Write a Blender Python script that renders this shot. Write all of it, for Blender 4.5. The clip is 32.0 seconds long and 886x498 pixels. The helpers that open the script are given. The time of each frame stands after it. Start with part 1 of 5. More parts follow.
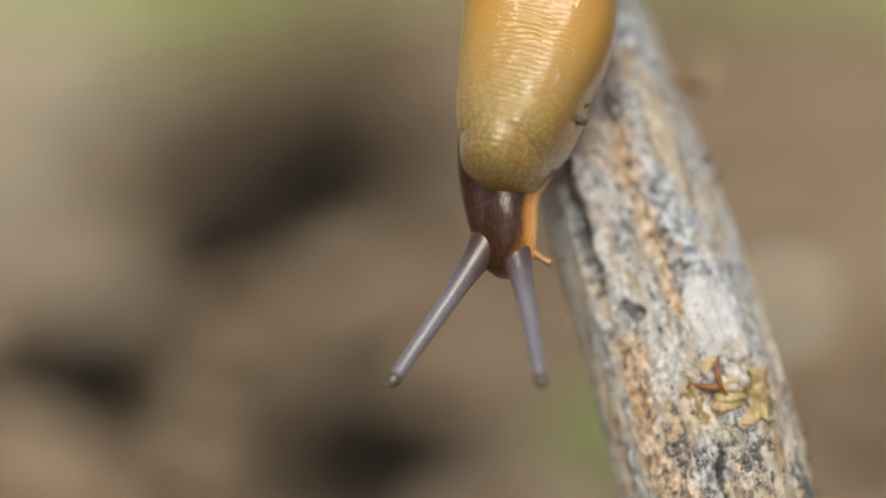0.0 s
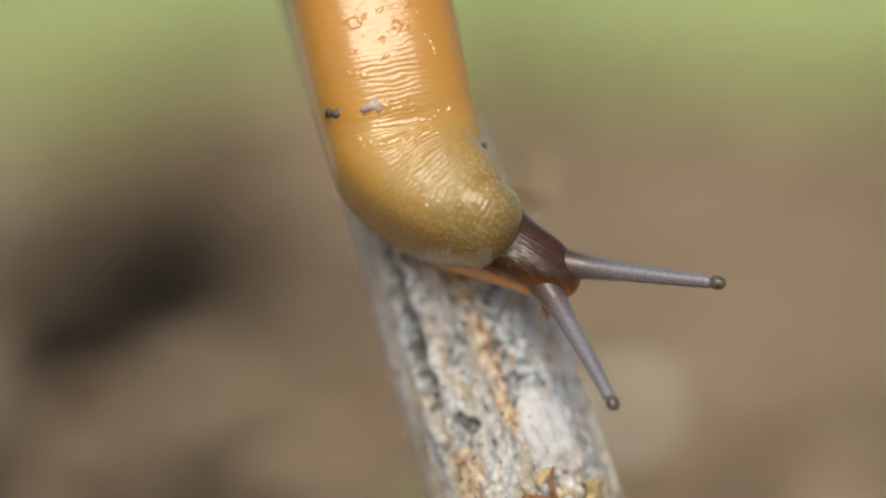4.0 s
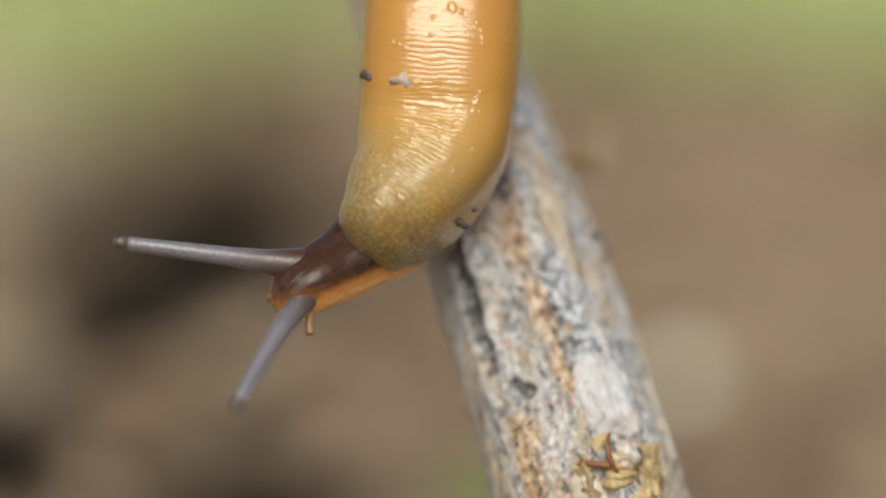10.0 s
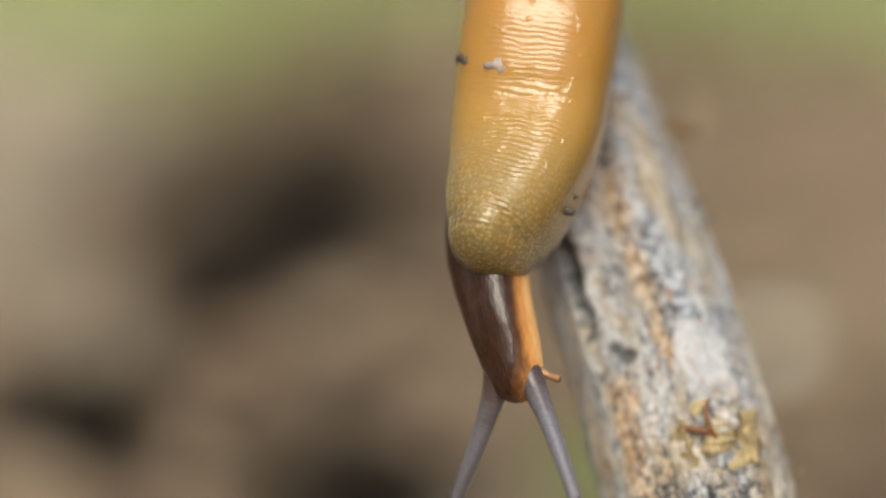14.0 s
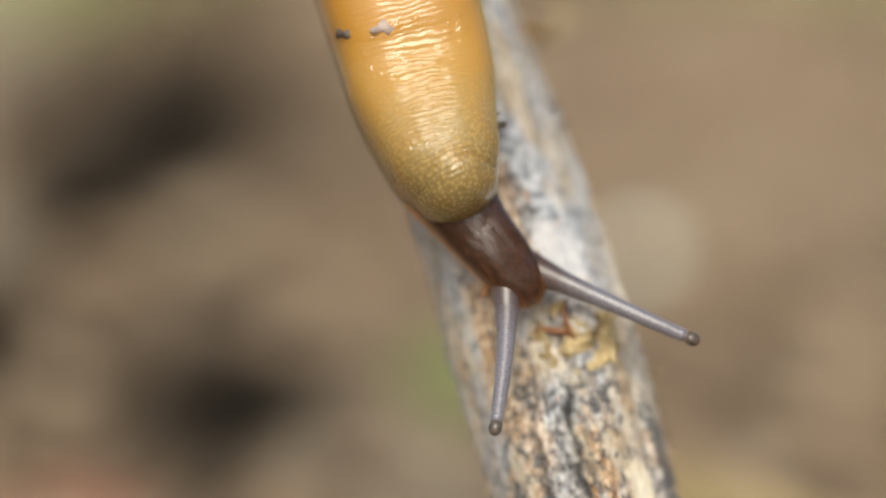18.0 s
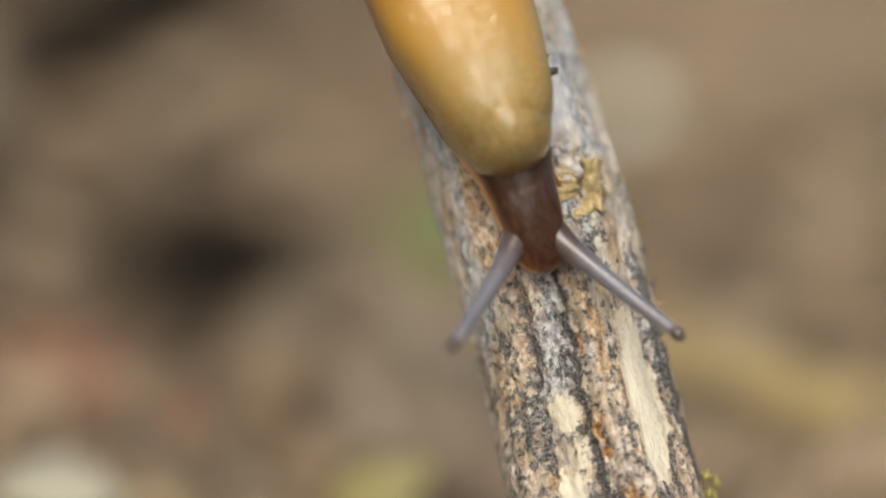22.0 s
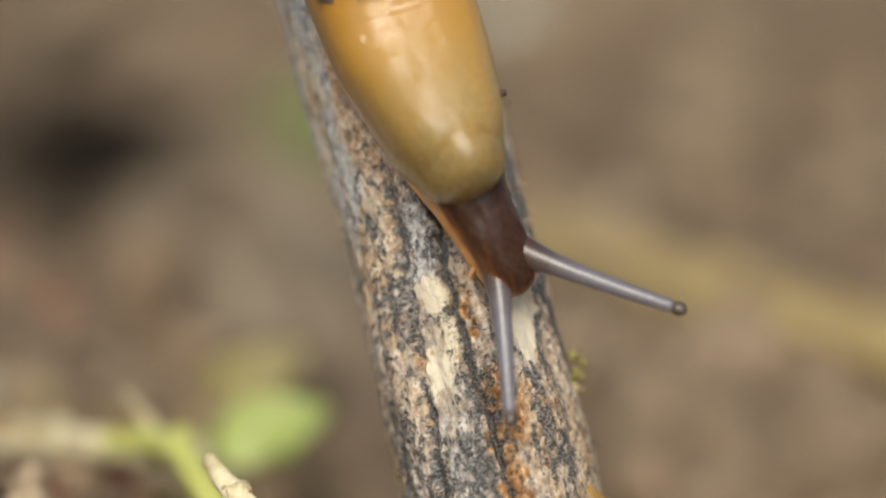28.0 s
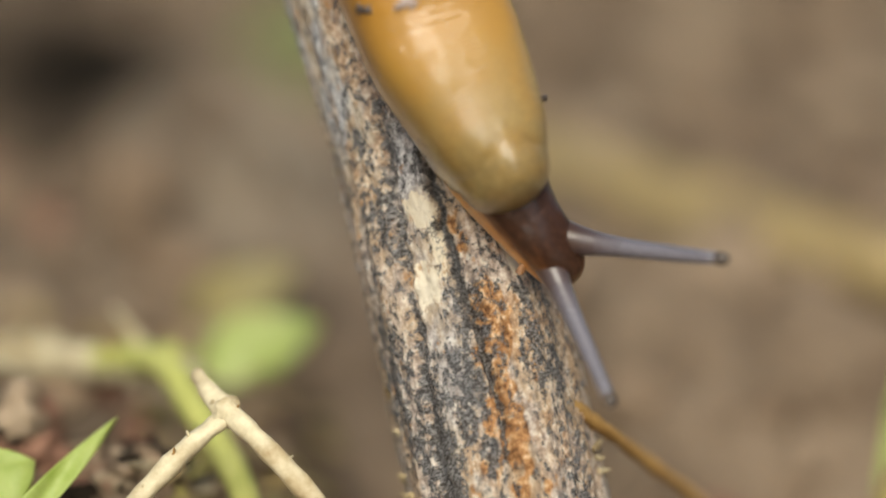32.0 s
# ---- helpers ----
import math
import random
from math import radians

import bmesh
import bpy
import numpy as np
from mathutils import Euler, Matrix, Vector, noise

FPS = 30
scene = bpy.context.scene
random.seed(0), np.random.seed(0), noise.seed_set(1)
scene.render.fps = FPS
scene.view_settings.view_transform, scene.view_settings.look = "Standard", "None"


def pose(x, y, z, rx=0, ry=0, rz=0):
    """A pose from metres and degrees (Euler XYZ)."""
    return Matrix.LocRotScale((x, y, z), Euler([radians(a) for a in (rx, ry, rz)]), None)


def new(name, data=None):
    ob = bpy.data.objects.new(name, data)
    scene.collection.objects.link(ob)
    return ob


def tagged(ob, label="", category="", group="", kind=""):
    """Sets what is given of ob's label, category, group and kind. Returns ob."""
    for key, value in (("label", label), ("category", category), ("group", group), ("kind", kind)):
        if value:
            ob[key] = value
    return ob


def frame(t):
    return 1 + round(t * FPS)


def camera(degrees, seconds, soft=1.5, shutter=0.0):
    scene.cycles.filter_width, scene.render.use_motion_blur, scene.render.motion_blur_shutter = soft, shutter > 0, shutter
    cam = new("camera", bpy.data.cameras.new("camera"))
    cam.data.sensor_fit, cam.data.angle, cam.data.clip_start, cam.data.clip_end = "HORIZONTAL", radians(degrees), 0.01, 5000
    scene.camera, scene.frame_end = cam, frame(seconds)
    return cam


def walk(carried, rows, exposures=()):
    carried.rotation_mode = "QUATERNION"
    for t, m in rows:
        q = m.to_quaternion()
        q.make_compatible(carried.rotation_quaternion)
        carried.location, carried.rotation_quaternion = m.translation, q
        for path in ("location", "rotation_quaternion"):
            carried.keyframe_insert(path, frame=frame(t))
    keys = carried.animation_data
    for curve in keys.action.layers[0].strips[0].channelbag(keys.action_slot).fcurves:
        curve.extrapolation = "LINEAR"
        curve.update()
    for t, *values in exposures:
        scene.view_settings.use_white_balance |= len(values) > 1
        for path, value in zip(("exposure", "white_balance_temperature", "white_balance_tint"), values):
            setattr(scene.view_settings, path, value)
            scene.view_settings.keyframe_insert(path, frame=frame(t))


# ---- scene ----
cam = camera(12.700, 32.0, soft=2.0)
cam.data.dof.use_dof = True
cam.data.dof.focus_distance = 0.2255
cam.data.dof.aperture_fstop = 8.7

walk(cam, [
    (0, pose(0.00000, 0.00000, 0.09400, 76.000, 0, 0.000)),
    (0.5, pose(0.00000, 0.00003, 0.09412, 76.144, 0, 0.000)),
    (1, pose(0.00022, 0.00007, 0.09428, 76.334, 0, -0.255)),
    (1.5, pose(0.00039, 0.00007, 0.09429, 76.341, 0, -0.455)),
    (2, pose(0.00071, 0.00004, 0.09419, 76.224, 0, -0.834)),
    (2.5, pose(0.00084, 0.00009, 0.09440, 76.473, 0, -0.991)),
    (3, pose(0.00124, 0.00016, 0.09475, 76.880, 0, -1.461)),
    (3.5, pose(0.00158, 0.00021, 0.09500, 77.175, 0, -1.854)),
    (4, pose(0.00172, 0.00024, 0.09514, 77.338, 0, -2.022)),
    (4.5, pose(0.00201, 0.00019, 0.09498, 77.160, 0, -2.367)),
    (6.5, pose(0.00258, 0.00293, 0.09363, 76.399, 0, -2.868)),
    (7, pose(0.00271, 0.00431, 0.09295, 76.040, 0, -2.939)),
    (7.5, pose(0.00282, 0.00430, 0.09293, 76.021, 0, -3.056)),
    (8, pose(0.00273, 0.00429, 0.09289, 75.980, 0, -2.962)),
    (8.5, pose(0.00261, 0.00318, 0.09359, 76.420, 0, -2.888)),
    (9, pose(0.00219, 0.00206, 0.09423, 76.805, 0, -2.481)),
    (9.5, pose(0.00165, 0.00114, 0.09456, 76.930, 0, -1.902)),
    (10, pose(0.00113, 0.00018, 0.09479, 76.926, 0, -1.335)),
    (10.5, pose(0.00055, 0.00004, 0.09490, 77.013, 0, -0.652)),
    (11, pose(-0.00026, -0.00012, 0.09493, 77.013, 0, 0.313)),
    (11.5, pose(-0.00042, -0.00027, 0.09501, 77.063, 0, 0.502)),
    (12, pose(-0.00041, -0.00042, 0.09511, 77.133, 0, 0.492)),
    (12.5, pose(-0.00034, -0.00062, 0.09500, 76.953, 0, 0.408)),
    (13, pose(-0.00019, -0.00076, 0.09512, 77.052, 0, 0.229)),
    (13.5, pose(-0.00007, -0.00128, 0.09510, 76.893, 0, 0.082)),
    (14, pose(0.00008, -0.00184, 0.09491, 76.524, 0, -0.096)),
    (14.5, pose(0.00022, -0.00289, 0.09480, 76.093, 0, -0.276)),
    (15, pose(0.00043, -0.00393, 0.09478, 75.764, 0, -0.547)),
    (15.5, pose(0.00065, -0.00395, 0.09470, 75.668, 0, -0.831)),
    (17.5, pose(0.00133, -0.00308, 0.09414, 75.335, 0, -1.672)),
    (18, pose(0.00148, -0.00243, 0.09400, 75.377, 0, -1.842)),
    (18.5, pose(0.00150, -0.00180, 0.09378, 75.306, 0, -1.843)),
    (19, pose(0.00147, -0.00124, 0.09331, 74.918, 0, -1.784)),
    (19.5, pose(0.00154, -0.00103, 0.09312, 74.742, 0, -1.861)),
    (20, pose(0.00147, -0.00081, 0.09296, 74.615, 0, -1.767)),
    (20.5, pose(0.00156, -0.00062, 0.09274, 74.424, 0, -1.860)),
    (21, pose(0.00166, -0.00041, 0.09256, 74.292, 0, -1.963)),
    (21.5, pose(0.00167, 0.00005, 0.09236, 74.221, 0, -1.947)),
    (22, pose(0.00176, 0.00037, 0.09166, 73.561, 0, -2.038)),
    (22.5, pose(0.00174, 0.00028, 0.09138, 73.224, 0, -2.017)),
    (23, pose(0.00177, 0.00022, 0.09116, 72.968, 0, -2.049)),
    (23.5, pose(0.00196, 0.00022, 0.09119, 73.002, 0, -2.260)),
    (24, pose(0.00203, 0.00021, 0.09118, 72.992, 0, -2.342)),
    (24.5, pose(0.00212, 0.00004, 0.09118, 72.942, 0, -2.446)),
    (26.5, pose(0.00231, -0.00070, 0.09110, 72.608, 0, -2.687)),
    (27, pose(0.00265, -0.00094, 0.09095, 72.368, 0, -3.097)),
    (27.5, pose(0.00281, -0.00096, 0.09090, 72.310, 0, -3.286)),
    (28, pose(0.00314, -0.00102, 0.09079, 72.173, 0, -3.673)),
    (28.5, pose(0.00321, -0.00098, 0.09093, 72.339, 0, -3.747)),
    (29, pose(0.00323, -0.00111, 0.09053, 71.867, 0, -3.775)),
    (29.5, pose(0.00307, -0.00119, 0.09027, 71.545, 0, -3.581)),
    (30, pose(0.00300, -0.00124, 0.09010, 71.347, 0, -3.491)),
    (30.5, pose(0.00298, -0.00124, 0.09010, 71.347, 0, -3.464)),
    (31, pose(0.00302, -0.00122, 0.09015, 71.399, 0, -3.500)),
    (31.5, pose(0.00320, -0.00127, 0.09003, 71.259, 0, -3.716)),
    (32, pose(0.00328, -0.00130, 0.08996, 71.169, 0, -3.811)),
], exposures=[(t, stops, 6900, 3) for t, stops in ((0, 0.38), (7, 0.34), (11, 0.38), (15, 0.37), (18, 0.62), (20, 0.52), (24, 0.44), (28, 0.39), (32, 0.37))])

# ---- light ----
SUN_HEIGHT, SUN_TURN = 47, 185
world = bpy.data.worlds.new("sky")
scene.world = world
world.use_nodes = True
wt = world.node_tree
sky = wt.nodes.new("ShaderNodeTexSky")
sky.sky_type, sky.sun_disc = "NISHITA", False
sky.sun_elevation, sky.sun_rotation = radians(SUN_HEIGHT), radians(SUN_TURN)
sky.air_density, sky.dust_density, sky.ozone_density = 1.0, 4.0, 0.6
wt.links.new(sky.outputs[0], wt.nodes["Background"].inputs[0])
wt.nodes["Background"].inputs[1].default_value = 0.10
sun = new("sun", bpy.data.lights.new("sun", "SUN"))
sun.data.energy, sun.data.angle, sun.data.color = 1.9, radians(36), (1.0, 0.985, 0.96)
sun.matrix_world = Matrix.Rotation(radians(-SUN_TURN), 4, "Z") @ pose(0, 0, 1, -(90 - SUN_HEIGHT), 0, 0)

# ---- the twig's own axes: u across, v down along it, w out of it, in millimetres ----
MM = 0.001
TWIG = Matrix(((1, 0, 0, 0), (0, -0.438371, -0.898794, 0.227534), (0, -0.898794, 0.438371, 0.037269), (0, 0, 0, 1)))


def on_twig(u, v, w):
    return TWIG @ Vector((u * MM, v * MM, w * MM))


# ---- numeric noise for relief and stains ----
def lattice(i, j, k, seed):
    n = (i * 374761393 + j * 668265263 + k * 2147483647 + seed * 974634541) & 0xFFFFFFFF
    n = ((n ^ (n >> 13)) * 1274126177) & 0xFFFFFFFF
    n = ((n ^ (n >> 16)) * 2246822519) & 0xFFFFFFFF
    return ((n ^ (n >> 15)) & 0xFFFF) / 65535.0


def value_noise(p, seed=0):
    p = np.asarray(p, float)
    c = np.floor(p).astype(np.int64)
    f = p - c
    f = f * f * (3 - 2 * f)
    total = 0
    for dx in (0, 1):
        for dy in (0, 1):
            for dz in (0, 1):
                weight = (f[:, 0] if dx else 1 - f[:, 0]) * (f[:, 1] if dy else 1 - f[:, 1]) * (f[:, 2] if dz else 1 - f[:, 2])
                total = total + weight * lattice(c[:, 0] + dx, c[:, 1] + dy, c[:, 2] + dz, seed)
    return total


def cloud(p, octaves=4, seed=0):
    p = np.asarray(p, float)
    total, size = 0, 1.0
    for o in range(octaves):
        total = total + size * (value_noise(p * 2 ** o, seed + o) - 0.5)
        size *= 0.5
    return total


def step(a, b, x):
    q = np.clip((x - a) / (b - a), 0, 1)
    return q * q * (3 - 2 * q)


# ---- materials ----
def material(name, roughness=0.7, specular=0.5):
    m = bpy.data.materials.new(name)
    m.use_nodes = True
    b = m.node_tree.nodes["Principled BSDF"]
    b.inputs["Roughness"].default_value = roughness
    b.inputs["Specular IOR Level"].default_value = specular
    return m, m.node_tree.nodes, m.node_tree.links, b


def noise_node(nodes, links, vector, scale, detail=4, rough=0.6, stretch=None):
    if stretch:
        mp = nodes.new("ShaderNodeMapping")
        mp.inputs["Scale"].default_value = stretch
        links.new(vector, mp.inputs["Vector"])
        vector = mp.outputs[0]
    n = nodes.new("ShaderNodeTexNoise")
    n.inputs["Scale"].default_value, n.inputs["Detail"].default_value, n.inputs["Roughness"].default_value = scale, detail, rough
    links.new(vector, n.inputs["Vector"])
    return n.outputs["Fac"]


def ramp(nodes, links, value, stops):
    r = nodes.new("ShaderNodeValToRGB")
    while len(r.color_ramp.elements) < len(stops):
        r.color_ramp.elements.new(0.5)
    for e, (at, c) in zip(r.color_ramp.elements, stops):
        e.position, e.color = at, (*c, 1) if len(c) == 3 else c
    links.new(value, r.inputs[0])
    return r.outputs[0]


def mix(nodes, links, fac, a, b, kind="MIX"):
    m = nodes.new("ShaderNodeMix")
    m.data_type, m.blend_type = "RGBA", kind
    for value, socket in ((fac, m.inputs[0]), (a, m.inputs[6]), (b, m.inputs[7])):
        if isinstance(value, (int, float)):
            socket.default_value = value
        elif isinstance(value, tuple):
            socket.default_value = (*value, 1)
        else:
            links.new(value, socket)
    return m.outputs[2]


def bump(nodes, links, b, height, distance, strength=1.0, before=None):
    n = nodes.new("ShaderNodeBump")
    n.inputs["Distance"].default_value, n.inputs["Strength"].default_value = distance, strength
    links.new(height, n.inputs["Height"])
    if before is not None:
        links.new(before, n.inputs["Normal"])
    links.new(n.outputs[0], b.inputs["Normal"])
    return n.outputs[0]


def attribute(nodes, name, out="Vector"):
    a = nodes.new("ShaderNodeAttribute")
    a.attribute_name = name
    return a.outputs[out]


def coords(nodes):
    return nodes.new("ShaderNodeTexCoord").outputs["Object"]


def plain(name, dark, light, scale, roughness=0.7, depth=0.0001, stretch=None, translucent=0.0):
    """A two-tone grained surface; scale counts grains to the metre."""
    m, nodes, links, b = material(name, roughness)
    c = coords(nodes)
    fine = noise_node(nodes, links, c, scale, 5, 0.65, stretch)
    broad = noise_node(nodes, links, c, scale * 0.17, 3)
    col = ramp(nodes, links, fine, [(0.3, dark), (0.7, light)])
    col = mix(nodes, links, 0.5, col, ramp(nodes, links, broad, [(0.35, dark), (0.65, light)]))
    links.new(col, b.inputs["Base Color"])
    bump(nodes, links, b, fine, depth)
    if translucent:
        out = nodes["Material Output"]
        t, s = nodes.new("ShaderNodeBsdfTranslucent"), nodes.new("ShaderNodeMixShader")
        links.new(col, t.inputs[0])
        s.inputs[0].default_value = translucent
        links.new(b.outputs[0], s.inputs[1])
        links.new(t.outputs[0], s.inputs[2])
        links.new(s.outputs[0], out.inputs[0])
    return m


def bark_material():
    m, nodes, links, b = material("weathered bark", 0.62, 0.4)
    c, stain = attribute(nodes, "grain"), attribute(nodes, "stain", "Color")
    sep = nodes.new("ShaderNodeSeparateColor")
    links.new(stain, sep.inputs[0])
    fibre = noise_node(nodes, links, c, 1.2, 7, 0.68, (1.0, 0.26, 1.0))
    speck = noise_node(nodes, links, c, 2.6, 6, 0.72, (1.0, 0.6, 1.0))
    fleck = noise_node(nodes, links, c, 2.9, 5, 0.7, (0.9, 0.55, 1.1))
    patch = noise_node(nodes, links, c, 0.42, 5, 0.62, (1.0, 0.4, 1.0))
    grit = noise_node(nodes, links, c, 6.0, 4, 0.75)
    col = ramp(nodes, links, fibre, [(0.32, (0.17, 0.125, 0.085)), (0.43, (0.36, 0.285, 0.205)), (0.53, (0.53, 0.455, 0.36)), (0.66, (0.73, 0.68, 0.61))])
    grey = mix(nodes, links, ramp(nodes, links, fleck, [(0.40, (0, 0, 0)), (0.60, (1, 1, 1))]), (0.27, 0.285, 0.32), (0.66, 0.665, 0.68))
    col = mix(nodes, links, ramp(nodes, links, patch, [(0.44, (0, 0, 0)), (0.56, (0.85, 0.85, 0.85))]), col, grey)
    bloom = nodes.new("ShaderNodeSeparateColor")
    links.new(attribute(nodes, "bloom", "Color"), bloom.inputs[0])
    blue = mix(nodes, links, ramp(nodes, links, fleck, [(0.40, (0, 0, 0)), (0.58, (1, 1, 1))]), (0.13, 0.15, 0.19), (0.60, 0.63, 0.69))
    col = mix(nodes, links, mix(nodes, links, 1.0, bloom.outputs[0], (0.85, 0.85, 0.85), "MULTIPLY"), col, blue)
    col = mix(nodes, links, bloom.outputs[1], col, mix(nodes, links, fleck, (0.36, 0.36, 0.39), (0.82, 0.81, 0.83)))
    tan = ramp(nodes, links, fleck, [(0.34, (0.13, 0.065, 0.03)), (0.44, (0.40, 0.23, 0.115)), (0.53, (0.62, 0.42, 0.255)), (0.64, (0.79, 0.66, 0.49))])
    col = mix(nodes, links, sep.outputs[1], col, tan)
    rusty = ramp(nodes, links, sep.outputs[1], [(0.76, (0, 0, 0)), (0.92, (0.65, 0.65, 0.65))])
    col = mix(nodes, links, rusty, col, ramp(nodes, links, fleck, [(0.38, (0.16, 0.055, 0.012)), (0.50, (0.46, 0.19, 0.045)), (0.62, (0.72, 0.42, 0.16))]))
    wood = mix(nodes, links, fibre, (0.58, 0.48, 0.32), (0.96, 0.89, 0.75))
    ragged = nodes.new("ShaderNodeMath")
    ragged.operation = "MULTIPLY_ADD"
    ragged.inputs[1].default_value = 2.4
    links.new(noise_node(nodes, links, c, 2.2, 6, 0.7, (1.0, 0.45, 1.0)), ragged.inputs[0])
    links.new(sep.outputs[2], ragged.inputs[2])
    third = nodes.new("ShaderNodeMath")
    third.operation = "DIVIDE"
    third.inputs[1].default_value = 3.2
    links.new(ragged.outputs[0], third.inputs[0])
    stripped = ramp(nodes, links, third.outputs[0], [(0.5, (0, 0, 0)), (0.53, (0.92, 0.92, 0.92))])
    col = mix(nodes, links, stripped, col, wood)
    # pale and rusty flecks, then masked black: crusts in specks and painted recess shade
    pale = ramp(nodes, links, fleck, [(0.56, (0, 0, 0)), (0.65, (0.26, 0.26, 0.26))])
    col = mix(nodes, links, pale, col, (0.88, 0.84, 0.76))
    rust = ramp(nodes, links, noise_node(nodes, links, c, 1.7, 5, 0.7, (1.2, 0.4, 1.0)), [(0.60, (0, 0, 0)), (0.66, (0.7, 0.7, 0.7))])
    col = mix(nodes, links, rust, col, mix(nodes, links, grit, (0.26, 0.10, 0.025), (0.60, 0.32, 0.11)))
    smooth = ramp(nodes, links, sep.outputs[2], [(0.75, (0, 0, 0)), (0.95, (0.85, 0.85, 0.85))])
    col = mix(nodes, links, smooth, col, mix(nodes, links, patch, (0.72, 0.62, 0.47), (0.90, 0.85, 0.74)))
    add = nodes.new("ShaderNodeMath")
    add.operation = "ADD"
    links.new(sep.outputs[0], add.inputs[0])
    links.new(speck, add.inputs[1])
    black = ramp(nodes, links, add.outputs[0], [(0.80, (0, 0, 0)), (0.88, (0.94, 0.94, 0.94))])
    crust_shade_tone = mix(nodes, links, ramp(nodes, links, grit, [(0.44, (0, 0, 0)), (0.64, (1, 1, 1))]), (0.010, 0.010, 0.011), (0.27, 0.265, 0.27))
    col = mix(nodes, links, black, col, crust_shade_tone)
    links.new(col, b.inputs["Base Color"])
    links.new(ramp(nodes, links, black, [(0, (0.68, 0.68, 0.68)), (1, (0.52, 0.52, 0.52))]), b.inputs["Roughness"])
    first = bump(nodes, links, b, fibre, 0.0002)
    bump(nodes, links, b, speck, 0.0003, 1.0, first)
    return m


def mantle_material():
    m, nodes, links, b = material("slug mantle skin", 0.35, 0.10)
    c = attribute(nodes, "rest")
    sep = nodes.new("ShaderNodeSeparateXYZ")
    links.new(c, sep.inputs[0])
    along = nodes.new("ShaderNodeMapRange")
    along.inputs[1].default_value, along.inputs[2].default_value = 0.0, -24.0
    links.new(sep.outputs[1], along.inputs[0])
    mottle = noise_node(nodes, links, c, 0.55, 4, 0.6)
    grain = noise_node(nodes, links, c, 4.2, 3, 0.6)
    wave = noise_node(nodes, links, c, 2.6, 2, 0.5, (0.42, 1.25, 0.6))
    breaks = noise_node(nodes, links, c, 1.5, 2, 0.5, (0.8, 0.8, 0.8))
    # olive-beige front end, lightened to carry some of its highlight
    col = ramp(nodes, links, along.outputs[0], [(0.0, (0.32, 0.235, 0.10)), (0.10, (0.36, 0.25, 0.092)), (0.2, (0.36, 0.226, 0.070)), (0.34, (0.385, 0.212, 0.042)), (0.55, (0.42, 0.197, 0.030)), (1.0, (0.42, 0.175, 0.027))])
    col = mix(nodes, links, ramp(nodes, links, mottle, [(0.42, (0, 0, 0)), (0.66, (0.55, 0.55, 0.55))]), col, (0.38, 0.195, 0.036))
    # granules with olive seams near the front rim
    cells = nodes.new("ShaderNodeTexVoronoi")
    cells.feature = "F1"
    cells.inputs["Scale"].default_value = 4.0
    links.new(c, cells.inputs["Vector"])
    seams = ramp(nodes, links, cells.outputs["Distance"], [(0.28, (0, 0, 0)), (0.62, (0.55, 0.55, 0.55))])
    cores = ramp(nodes, links, cells.outputs["Distance"], [(0.0, (0.4, 0.4, 0.4)), (0.25, (0, 0, 0))])
    front = ramp(nodes, links, along.outputs[0], [(0.05, (1, 1, 1)), (0.19, (0.45, 0.45, 0.45)), (0.34, (0.06, 0.06, 0.06))])
    col = mix(nodes, links, mix(nodes, links, 1.0, seams, front, "MULTIPLY"), col, (0.13, 0.088, 0.03))
    col = mix(nodes, links, mix(nodes, links, 1.0, cores, front, "MULTIPLY"), col, (0.52, 0.43, 0.22))
    spots = ramp(nodes, links, grain, [(0.38, (0.5, 0.5, 0.5)), (0.52, (0, 0, 0))])
    col = mix(nodes, links, mix(nodes, links, 1.0, spots, front, "MULTIPLY"), col, (0.19, 0.125, 0.04))
    links.new(col, b.inputs["Base Color"])
    b.inputs["Coat Weight"].default_value, b.inputs["Coat IOR"].default_value = 1.0, 1.55
    links.new(ramp(nodes, links, along.outputs[0], [(0.0, (0.20, 0.20, 0.20)), (0.16, (0.11, 0.11, 0.11)), (0.4, (0.13, 0.13, 0.13)), (0.5, (0.20, 0.20, 0.20))]), b.inputs["Coat Roughness"])
    # wavy folds across the back, broken and fading towards the tail
    bands = nodes.new("ShaderNodeTexWave")
    bands.wave_type, bands.bands_direction = "BANDS", "Y"
    for key, value in (("Scale", 0.92), ("Distortion", 7.5), ("Detail", 3.0), ("Detail Scale", 0.6), ("Detail Roughness", 0.55)):
        bands.inputs[key].default_value = value
    links.new(c, bands.inputs["Vector"])
    flatter = ramp(nodes, links, along.outputs[0], [(0.03, (0.4, 0.4, 0.4)), (0.10, (1, 1, 1)), (0.32, (0.9, 0.9, 0.9)), (0.46, (0.30, 0.30, 0.30)), (0.8, (0.22, 0.22, 0.22))])
    folds = mix(nodes, links, 1.0, bands.outputs["Color"], flatter, "MULTIPLY")
    flank = nodes.new("ShaderNodeMath")
    flank.operation = "ABSOLUTE"
    links.new(sep.outputs[0], flank.inputs[0])
    reach = nodes.new("ShaderNodeMapRange")
    reach.inputs[1].default_value, reach.inputs[2].default_value = 1.6, 3.2
    reach.inputs[3].default_value, reach.inputs[4].default_value = 1.0, 0.12
    links.new(flank.outputs[0], reach.inputs[0])
    folds = mix(nodes, links, 1.0, folds, reach.outputs[0], "MULTIPLY")
    folds = mix(nodes, links, 1.0, folds, ramp(nodes, links, breaks, [(0.36, (0.45, 0.45, 0.45)), (0.58, (1, 1, 1))]), "MULTIPLY")
    pits = ramp(nodes, links, noise_node(nodes, links, c, 0.9, 2, 0.5), [(0.30, (0, 0, 0)), (0.40, (1, 1, 1))])
    first = bump(nodes, links, b, folds, 0.00007, 1.0)
